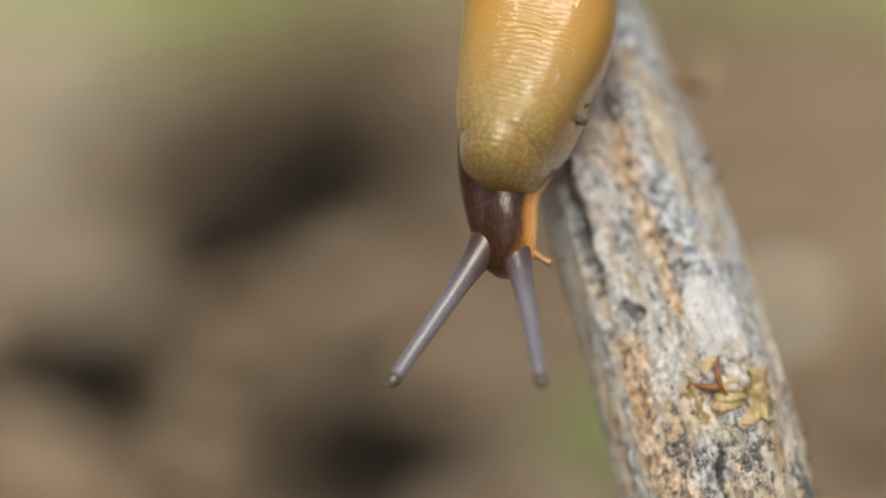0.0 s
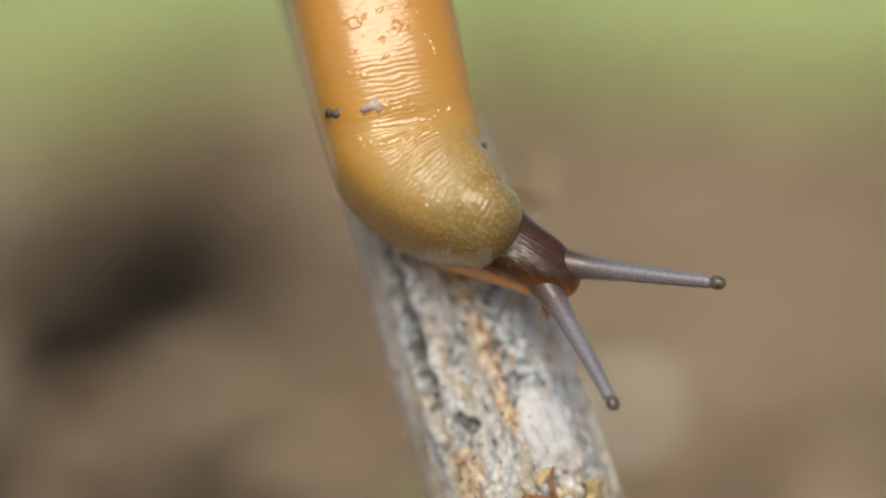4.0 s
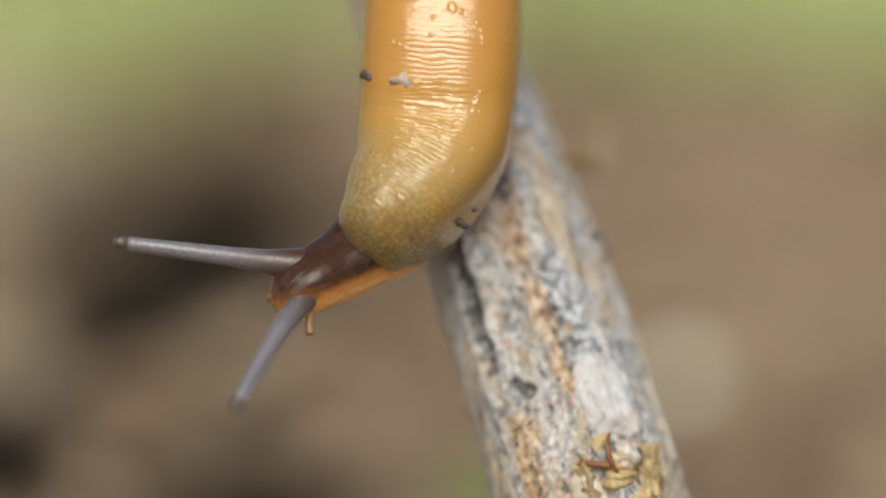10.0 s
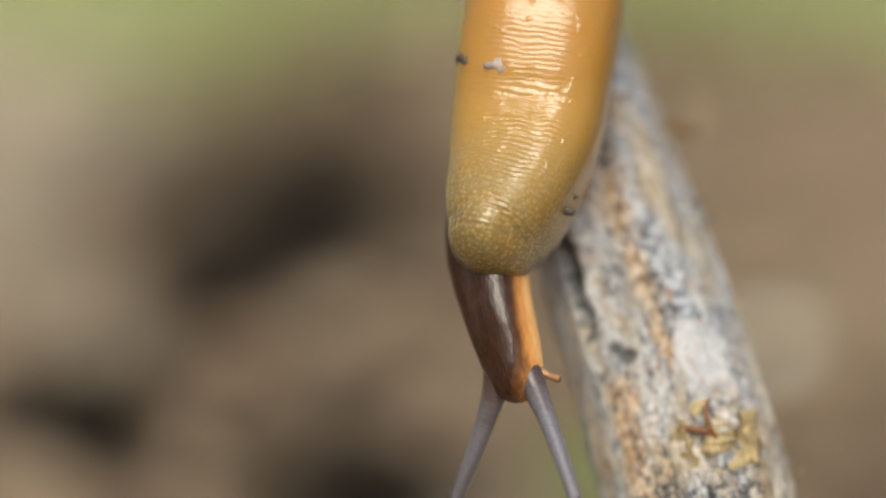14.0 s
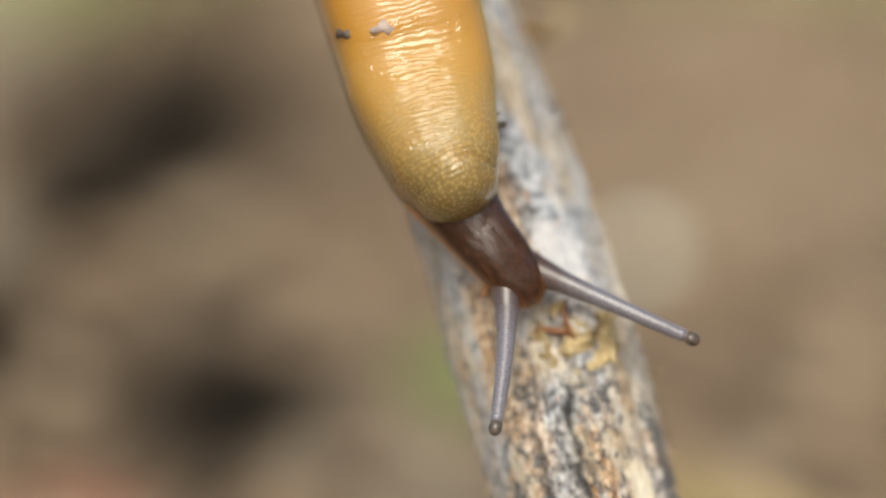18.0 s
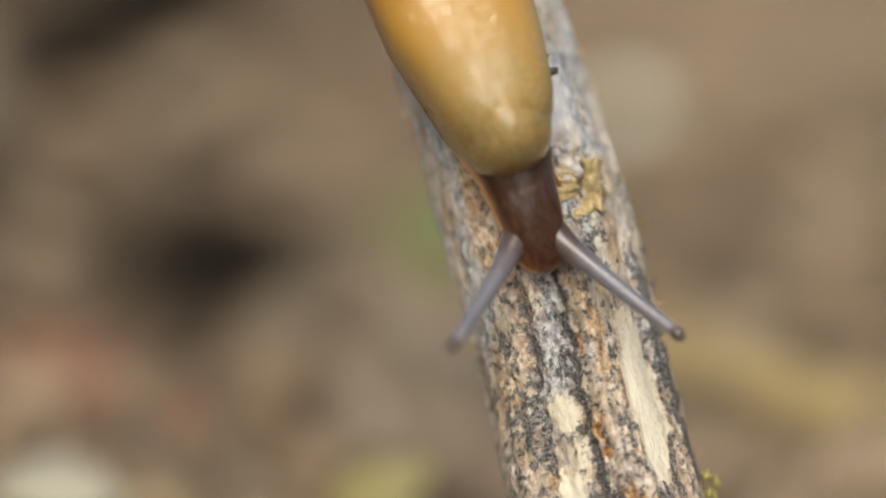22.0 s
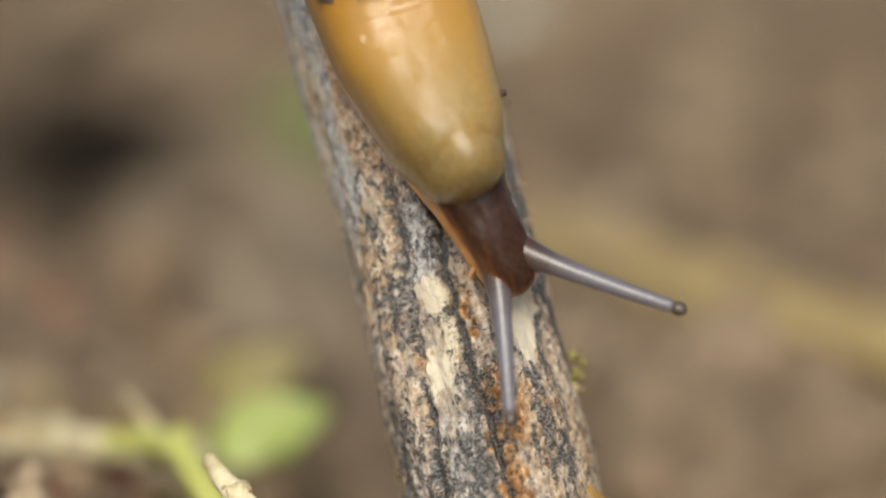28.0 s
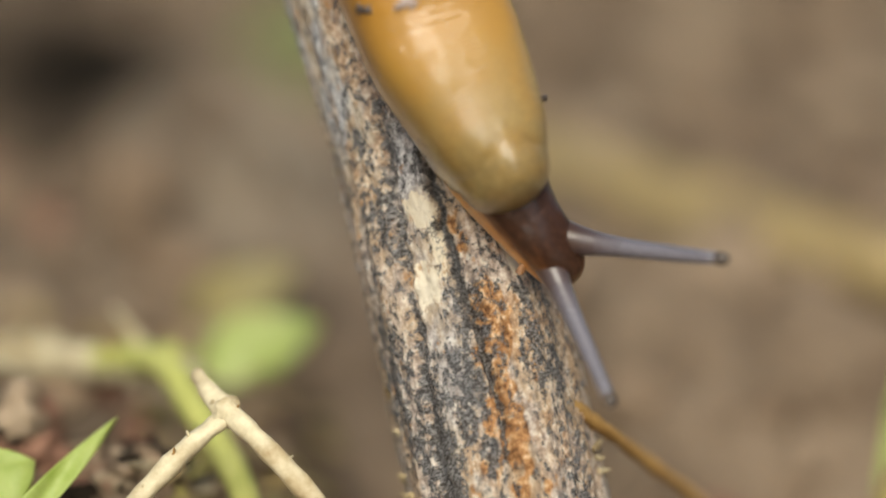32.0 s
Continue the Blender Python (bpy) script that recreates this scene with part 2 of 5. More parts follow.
    first = bump(nodes, links, b, pits, 0.00009, 0.7, first)
    first = bump(nodes, links, b, wave, 0.00002, 0.9, first)
    links.new(first, b.inputs["Coat Normal"])
    first = bump(nodes, links, b, folds, 0.000015, 0.8)
    bump(nodes, links, b, grain, 0.00002, 0.8, first)
    return m


def neck_material():
    m, nodes, links, b = material("slug neck skin", 0.32, 0.1)
    c = attribute(nodes, "rest")
    sep = nodes.new("ShaderNodeSeparateXYZ")
    links.new(c, sep.inputs[0])
    wob = noise_node(nodes, links, c, 0.9, 4, 0.6, (1.0, 0.35, 1.0))
    add = nodes.new("ShaderNodeMath")
    add.operation = "MULTIPLY_ADD"
    add.inputs[1].default_value = 0.45
    links.new(sep.outputs[2], add.inputs[0])
    links.new(wob, add.inputs[2])
    col = ramp(nodes, links, add.outputs[0], [(0.10, (0.74, 0.42, 0.17)), (0.46, (0.57, 0.25, 0.07)), (0.78, (0.12, 0.047, 0.018)), (1.03, (0.034, 0.0145, 0.0085))])
    grain = noise_node(nodes, links, c, 3.5, 4, 0.6, (1.4, 0.5, 1.0))
    col = mix(nodes, links, ramp(nodes, links, grain, [(0.45, (0, 0, 0)), (0.8, (0.2, 0.2, 0.2))]), col, (0.25, 0.11, 0.06))
    # two fine furrows run down the top of the head
    furrow = nodes.new("ShaderNodeMath")
    furrow.operation = "ABSOLUTE"
    links.new(sep.outputs[0], furrow.inputs[0])
    ridge = ramp(nodes, links, furrow.outputs[0], [(0.22, (1, 1, 1)), (0.32, (0, 0, 0)), (0.42, (1, 1, 1))])
    links.new(col, b.inputs["Base Color"])
    wet = noise_node(nodes, links, c, 0.75, 3, 0.6, (1.3, 0.6, 1.0))
    links.new(ramp(nodes, links, wet, [(0.44, (0.10, 0.10, 0.10)), (0.60, (0.85, 0.85, 0.85))]), b.inputs["Coat Weight"])
    b.inputs["Coat Roughness"].default_value, b.inputs["Coat IOR"].default_value = 0.16, 1.5
    n = bump(nodes, links, b, ridge, 0.00002, 0.6)
    n = bump(nodes, links, b, grain, 0.00008, 0.7, n)
    links.new(n, b.inputs["Coat Normal"])
    return m


def stalk_material():
    m, nodes, links, b = material("eye stalk skin", 0.35, 0.1)
    c = attribute(nodes, "rest")
    grain = noise_node(nodes, links, c, 6.0, 4, 0.65)
    col = ramp(nodes, links, grain, [(0.3, (0.085, 0.078, 0.090)), (0.7, (0.215, 0.20, 0.235))])
    links.new(col, b.inputs["Base Color"])
    sep = nodes.new("ShaderNodeSeparateXYZ")
    links.new(c, sep.inputs[0])
    root = nodes.new("ShaderNodeMapRange")
    root.inputs[1].default_value, root.inputs[2].default_value = -1.3, -4.6
    links.new(sep.outputs[1], root.inputs[0])
    col = mix(nodes, links, root.outputs[0], (0.055, 0.026, 0.016), col)
    links.new(col, b.inputs["Base Color"])
    b.inputs["Coat Weight"].default_value, b.inputs["Coat Roughness"].default_value, b.inputs["Coat IOR"].default_value = 0.9, 0.28, 1.6
    n = bump(nodes, links, b, grain, 0.00002, 0.8)
    links.new(n, b.inputs["Coat Normal"])
    return m


def soil_material():
    m, nodes, links, b = material("garden soil", 0.9, 0.25)
    c, tone = coords(nodes), attribute(nodes, "tone", "Color")
    sep = nodes.new("ShaderNodeSeparateColor")
    links.new(tone, sep.inputs[0])
    fine = noise_node(nodes, links, c, 900, 5, 0.7)
    mid = noise_node(nodes, links, c, 75, 4, 0.6)
    broad = noise_node(nodes, links, c, 22, 3, 0.6)
    col = ramp(nodes, links, fine, [(0.28, (0.087, 0.060, 0.040)), (0.5, (0.220, 0.157, 0.109)), (0.75, (0.345, 0.262, 0.187))])
    col = mix(nodes, links, 0.6, col, ramp(nodes, links, mid, [(0.36, (0.075, 0.05, 0.033)), (0.64, (0.41, 0.305, 0.213))]))
    col = mix(nodes, links, ramp(nodes, links, broad, [(0.4, (0, 0, 0)), (0.7, (0.4, 0.4, 0.4))]), col, (0.29, 0.225, 0.16))
    col = mix(nodes, links, sep.outputs[2], col, mix(nodes, links, mid, (0.20, 0.11, 0.07), (0.36, 0.22, 0.15)))
    col = mix(nodes, links, sep.outputs[1], col, mix(nodes, links, fine, (0.36, 0.30, 0.22), (0.58, 0.50, 0.39)))
    # shade of the hollows, painted as near-black soil
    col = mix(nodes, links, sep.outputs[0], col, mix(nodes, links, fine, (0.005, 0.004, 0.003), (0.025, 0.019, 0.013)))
    links.new(col, b.inputs["Base Color"])
    first = bump(nodes, links, b, mid, 0.002)
    bump(nodes, links, b, fine, 0.0006, 1.0, first)
    return m


BARK, MANTLE, NECK, STALK, SOIL = bark_material(), mantle_material(), neck_material(), stalk_material(), soil_material()
BRACT = plain("papery golden bract", (0.15, 0.095, 0.04), (0.68, 0.53, 0.29), 3200, 0.65, 0.0002)
REDSCALE = plain("red-brown bud scale", (0.10, 0.035, 0.012), (0.26, 0.10, 0.035), 1600, 0.5, 0.0001)
BUD = plain("grey bud tip", (0.18, 0.14, 0.11), (0.62, 0.58, 0.55), 1500, 0.4)
STRAW = plain("dry straw", (0.27, 0.165, 0.05), (0.82, 0.74, 0.52), 800, 0.6, 0.00012, (1, 1, 1))
TANSTRAW = plain("tan decayed straw", (0.24, 0.17, 0.07), (0.40, 0.30, 0.14), 900, 0.7, 0.0001)
STEM = plain("pale yellow stem", (0.46, 0.39, 0.22), (0.82, 0.74, 0.54), 900, 0.5, 0.00008)
GREENSTEM = plain("green stem", (0.36, 0.38, 0.08), (0.58, 0.57, 0.20), 900, 0.45, 0.00005)
LEAF = plain("light green leaf", (0.30, 0.42, 0.05), (0.64, 0.71, 0.27), 420, 0.42, 0.00008, None, 0.35)
DULLLEAF = plain("dull green leaf", (0.20, 0.225, 0.085), (0.31, 0.33, 0.15), 400, 0.5, 0.00008, None, 0.3)
YELLOWLEAF = plain("yellowing leaf", (0.34, 0.28, 0.10), (0.50, 0.42, 0.18), 500, 0.45, 0.00008, None, 0.3)
BROWNTWIG = plain("brown rootlet", (0.22, 0.11, 0.03), (0.52, 0.31, 0.10), 1600, 0.6, 0.0001)
CRUMB = plain("grey-brown crumb", (0.025, 0.018, 0.014), (0.17, 0.125, 0.10), 1500, 0.55, 0.0001)
MOSS = plain("yellow-green moss", (0.16, 0.14, 0.03), (0.42, 0.36, 0.12), 3000, 0.7)
GRASS = plain("sunlit grass", (0.58, 0.68, 0.32), (0.86, 0.88, 0.54), 60, 0.5, 0.00005, None, 0.5)
PALE = plain("pale beige fragment", (0.27, 0.21, 0.13), (0.48, 0.41, 0.28), 300, 0.6, 0.0002)
FLATSTONE = plain("weathered beige stone", (0.25, 0.225, 0.165), (0.42, 0.39, 0.31), 400, 0.6, 0.0002)
QUARTZ = plain("white quartz", (0.78, 0.78, 0.66), (0.90, 0.90, 0.80), 900, 0.25, 0.00005)
PALECRUMB = plain("pale pinkish crumb", (0.20, 0.14, 0.12), (0.66, 0.54, 0.48), 1500, 0.55, 0.0001)
REDCRUMB = plain("reddish crumb", (0.10, 0.04, 0.025), (0.34, 0.18, 0.12), 1500, 0.55, 0.0001)
CLOD = plain("brown soil clod", (0.118, 0.079, 0.051), (0.355, 0.258, 0.176), 700, 0.9, 0.0006)
# near-black clod tone, also standing in for shade at the hollows
DARKCLOD = plain("dark and hollow-shade soil clod", (0.009, 0.0065, 0.0046), (0.038, 0.028, 0.019), 500, 0.85, 0.0006)
PALECLOD = plain("dry pale soil clod", (0.25, 0.185, 0.125), (0.44, 0.34, 0.24), 500, 0.9, 0.0006)
REDCLOD = plain("reddish clay clod", (0.13, 0.065, 0.042), (0.36, 0.20, 0.14), 600, 0.9, 0.0006)


for loose in (CLOD, DARKCLOD, PALECLOD, REDCLOD, SOIL):
    loose.node_tree.nodes["Principled BSDF"].inputs["Specular IOR Level"].default_value = 0.08


# ---- mesh helpers ----
def link_mesh(name, verts, faces, mat, parent=None, label="", smooth=True, vectors=None, colours=None):
    me = bpy.data.meshes.new(name)
    me.from_pydata([tuple(v) for v in verts], [], [tuple(f) for f in faces])
    if smooth:
        me.polygons.foreach_set("use_smooth", [True] * len(me.polygons))
    for key, values in (vectors or {}).items():
        a = me.attributes.new(key, "FLOAT_VECTOR", "POINT")
        a.data.foreach_set("vector", np.asarray(values, dtype=np.float32).ravel())
    for key, values in (colours or {}).items():
        a = me.attributes.new(key, "FLOAT_COLOR", "POINT")
        full = np.concatenate([np.asarray(values, dtype=np.float32), np.ones((len(values), 1), np.float32)], axis=1)
        a.data.foreach_set("color", full.ravel())
    me.materials.append(mat)
    me.update()
    ob = new(name, me)
    if parent:
        ob.parent = parent
    if label:
        ob["label"] = label
    return ob


def part(name, bm, mat, parent, label=""):
    me = bpy.data.meshes.new(name)
    bm.to_mesh(me)
    bm.free()
    me.materials.append(mat)
    me.polygons.foreach_set("use_smooth", [True] * len(me.polygons))
    ob = new(name, me)
    ob.parent = parent
    if label:
        ob["label"] = label
    return ob


def grid_faces(rows, cols, closed):
    out = []
    for i in range(rows - 1):
        for j in range(cols if closed else cols - 1):
            k = (j + 1) % cols
            out.append((i * cols + j, i * cols + k, (i + 1) * cols + k, (i + 1) * cols + j))
    return out


def tube(points, radii, sides=12, wobble=0.0, seed=0, per=8):
    """A smooth capped tube through points; returns vertices and faces."""
    pts = [Vector(p) for p in points]
    fine, rad = [], []
    n = len(pts)
    for i in range(n - 1):
        p0, p1, p2, p3 = pts[max(i - 1, 0)], pts[i], pts[i + 1], pts[min(i + 2, n - 1)]
        for s in range(per):
            q = s / per
            fine.append(0.5 * ((2 * p1) + (p2 - p0) * q + (2 * p0 - 5 * p1 + 4 * p2 - p3) * q * q + (3 * p1 - p0 - 3 * p2 + p3) * q ** 3))
            rad.append(radii[i] + (radii[i + 1] - radii[i]) * q)
    fine.append(pts[-1])
    rad.append(radii[-1])
    verts, rng = [], random.Random(seed)
    phase = [rng.uniform(0, 6.28) for _ in range(4)]
    for i, p in enumerate(fine):
        t = (fine[min(i + 1, len(fine) - 1)] - fine[max(i - 1, 0)]).normalized()
        side = t.cross(Vector((0.3, 0.2, 1))).normalized()
        up = side.cross(t)
        for j in range(sides):
            a = 2 * math.pi * j / sides
            k = 1 + wobble * (math.sin(3 * a + phase[0]) * 0.4 + math.sin(2 * a + 0.7 * i + phase[1]) * 0.4 + math.sin(1.9 * i + phase[2]) * 0.4 + rng.uniform(-0.3, 0.3))
            verts.append(p + (side * math.cos(a) + up * math.sin(a)) * rad[i] * k)
    faces = grid_faces(len(fine), sides, True)
    last = (len(fine) - 1) * sides
    faces += [tuple(range(sides - 1, -1, -1)), tuple(range(last, last + sides))]
    return verts, faces


def tubed(name, points, radii, mat, parent=None, label="", sides=12, wobble=0.0, seed=0):
    v, f = tube(points, radii, sides, wobble, seed)
    return link_mesh(name, v, f, mat, parent, label)


def lump(name, at, size, mat, parent=None, label="", seed=0, rough=0.3, detail=3):
    """An uneven stone, clod or crumb."""
    bm = bmesh.new()
    bmesh.ops.create_icosphere(bm, subdivisions=detail, radius=1.0)
    off = Vector((seed * 3.7, seed * 1.3, seed * 2.1))
    for v in bm.verts:
        k = 1 + rough * (noise.noise(v.co * 1.3 + off) + 0.5 * noise.noise(v.co * 3.1 + off) + 0.25 * noise.noise(v.co * 7 + off))
        v.co = Vector((v.co.x * size[0], v.co.y * size[1], v.co.z * size[2])) * k
    ob = part(name, bm, mat, parent, label)
    ob.location = at
    return ob


def leaf(name, base, tip, width, mat, up=(0, -0.5, 1), curl=0.15, parent=None, label="", pointed=1.0, thick=0.00018):
    """A curved leaf blade with a folded midrib and real thickness."""
    base, tip = Vector(base), Vector(tip)
    along = tip - base
    length = along.length
    along.normalize()
    up = Vector(up)
    side = along.cross(up).normalized()
    up = side.cross(along)
    rows, cols = 17, 11
    top, low = [], []
    for i in range(rows):
        q = i / (rows - 1)
        half = width * 0.5 * (math.sin(math.pi * min(1, q ** 0.8)) ** 0.75 * (1 - 0.25 * pointed * q) + 0.02)
        for j in range(cols):
            s = 2 * j / (cols - 1) - 1
            h = curl * length * math.sin(q * math.pi) + abs(s) * half * 0.12 + 0.02 * length * math.sin(9 * q + 2 * s)
            p = base + along * (length * q) + side * (half * s) + up * h
            top.append(p)
            low.append(p - up * thick)
    n = rows * cols
    faces = grid_faces(rows, cols, False)
    faces += [tuple(n + k for k in reversed(f)) for f in faces]
    rim = [j for j in range(cols)] + [i * cols + cols - 1 for i in range(1, rows)] + [(rows - 1) * cols + j for j in range(cols - 2, -1, -1)] + [i * cols for i in range(rows - 2, 0, -1)]
    for a, b in zip(rim, rim[1:] + rim[:1]):
        faces.append((b, a, n + a, n + b))
    return link_mesh(name, top + low, faces, mat, parent, label)


def thing(name, label, category, at=(0, 0, 0), group="", kind=""):
    ob = new(name)
    ob.empty_display_size = 0.005
    ob.location = at
    return tagged(ob, label, category, group, kind)


SOIL_GRID = {}


def soil_z(x, y):
    """Height of the soil under a point."""
    xs, ys, z = SOIL_GRID["x"], SOIL_GRID["y"], SOIL_GRID["z"]
    i, j = int(np.clip(np.searchsorted(xs, x), 1, len(xs) - 1)), int(np.clip(np.searchsorted(ys, y), 1, len(ys) - 1))
    f, g = (x - xs[i - 1]) / (xs[i] - xs[i - 1]), (y - ys[j - 1]) / (ys[j] - ys[j - 1])
    return float((z[j - 1, i - 1] * (1 - f) + z[j - 1, i] * f) * (1 - g) + (z[j, i - 1] * (1 - f) + z[j, i] * f) * g)


# ---- ground: one sheet of soil, fine near the twig, out to the horizon ----
def ground_sheet():
    xs = np.concatenate([[-400, -120, -40, -12, -4, -1.5, -0.7, -0.4, -0.25, -0.16], np.linspace(-0.11, 0.11, 200), [0.16, 0.25, 0.4, 0.7, 1.5, 4, 12, 40, 120, 400]])
    ys = np.concatenate([[-400, -100, -20, -5, -1.5, -0.5, -0.2, 0.0, 0.1, 0.15], np.linspace(0.18, 0.30, 150), np.linspace(0.3015, 0.62, 170), [0.65, 0.7, 0.8, 0.95, 1.2, 1.6, 2.5, 5, 12, 40, 120, 400]])
    gx, gy = np.meshgrid(xs, ys)
    x, y = gx.ravel(), gy.ravel()
    p = np.stack([x * 60, y * 60, 0 * x], 1)
    near = 1 - step(0.5, 1.5, np.hypot(x, y - 0.3))
    z = near * (0.0085 * cloud(p, 3, 5) + 0.005 * cloud(p * 4, 4, 9))
    # hollows between the clods, their shade put into the soil colour
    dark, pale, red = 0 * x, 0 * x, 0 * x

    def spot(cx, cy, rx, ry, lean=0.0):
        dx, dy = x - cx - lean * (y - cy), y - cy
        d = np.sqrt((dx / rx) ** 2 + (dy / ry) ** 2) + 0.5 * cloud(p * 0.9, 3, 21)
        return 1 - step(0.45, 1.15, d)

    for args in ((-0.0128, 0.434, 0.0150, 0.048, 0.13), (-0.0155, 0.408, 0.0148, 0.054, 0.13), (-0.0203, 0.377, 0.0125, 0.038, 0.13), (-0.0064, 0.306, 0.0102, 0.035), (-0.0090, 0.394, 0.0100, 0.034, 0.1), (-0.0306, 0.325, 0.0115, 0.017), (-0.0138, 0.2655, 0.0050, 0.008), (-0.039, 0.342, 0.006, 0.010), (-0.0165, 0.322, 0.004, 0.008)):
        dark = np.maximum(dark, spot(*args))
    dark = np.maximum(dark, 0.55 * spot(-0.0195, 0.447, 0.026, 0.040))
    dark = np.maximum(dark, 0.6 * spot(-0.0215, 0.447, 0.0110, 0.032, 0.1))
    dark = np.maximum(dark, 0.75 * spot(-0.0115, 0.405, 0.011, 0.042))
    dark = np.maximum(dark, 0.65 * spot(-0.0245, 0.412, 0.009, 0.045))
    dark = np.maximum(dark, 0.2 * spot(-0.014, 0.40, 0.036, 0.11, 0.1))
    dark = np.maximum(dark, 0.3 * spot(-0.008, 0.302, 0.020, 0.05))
    # shade under and between the near clods, painted into the soil
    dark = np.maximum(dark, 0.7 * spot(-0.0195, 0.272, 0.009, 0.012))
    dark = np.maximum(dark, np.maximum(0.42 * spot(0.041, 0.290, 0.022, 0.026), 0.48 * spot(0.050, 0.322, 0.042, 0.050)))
    for args in ((-0.0346, 0.413, 0.005, 0.020), (-0.0405, 0.380, 0.006, 0.014), (-0.0325, 0.369, 0.005, 0.012), (0.0, 0.8, 3.0, 0.26)):
        pale = np.maximum(pale, 0.8 * spot(*args))
    pale = np.maximum(pale, 0.4 * spot(0.006, 0.280, 0.011, 0.034))
    pale = np.maximum(pale, 0.16 * spot(-0.004, 0.255, 0.018, 0.020))
    # a bank of dry pale earth beyond the hollows
    bank = (1 - step(-0.0025, 0.0025, x + 0.031 + 0.0965 * (0.514 - y) + 0.002 * cloud(p, 2, 33))) * step(0.35, 0.385, y) * (1 - step(0.56, 0.6, y))
    pale = np.maximum(pale, 0.65 * bank)
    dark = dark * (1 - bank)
    pale = np.maximum(pale, 0.07 * step(0.02, 0.07, x / np.maximum(y, 0.1)) * step(0.26, 0.30, y))
    for args in ((-0.0149, 0.2742, 0.006, 0.008), (-0.0069, 0.2651, 0.006, 0.007), (0.0375, 0.232, 0.006, 0.010)):
        red = np.maximum(red, 0.15 * spot(*args))
    z = z - 0.0002 * dark * near + 0.003 * pale * near + 0.003 * red
    # the soil stays under the foot of the twig and below the lens
    z = np.where(y < 0.2, z * 0.4, z) - 0.003 * (1 - step(0.232, 0.26, y)) - 0.016 * step(0.006, 0.018, x) * (1 - step(0.228, 0.25, y)) * near
    z = z - 0.0035 * np.exp(-((x - 0.006) / 0.004) ** 2 - ((y - 0.2165) / 0.006) ** 2)
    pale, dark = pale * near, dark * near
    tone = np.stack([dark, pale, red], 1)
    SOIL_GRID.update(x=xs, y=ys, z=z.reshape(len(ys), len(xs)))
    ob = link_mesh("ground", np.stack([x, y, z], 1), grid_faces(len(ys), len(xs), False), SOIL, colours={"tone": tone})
    return tagged(ob, "brown crumbly garden soil with painted shade in hollows", "ground", kind="structure")


# ---- the twig ----
AXIS_V = (-110, -60, -25, -14, -6, 0, 6, 12, 18, 24, 30, 36, 66)
AXIS_U = (-26, -8.5, 3.6, 7.5, 10.0, 11.98, 13.9, 15.55, 16.95, 18.3, 19.55, 20.6, 25.6)
AXIS_R = (3.0, 3.3, 3.8, 4.3, 4.8, 5.08, 5.3, 5.42, 5.3, 5.45, 5.7, 5.7, 5.6)


def axis_u(v):
    return np.interp(v, AXIS_V, AXIS_U)


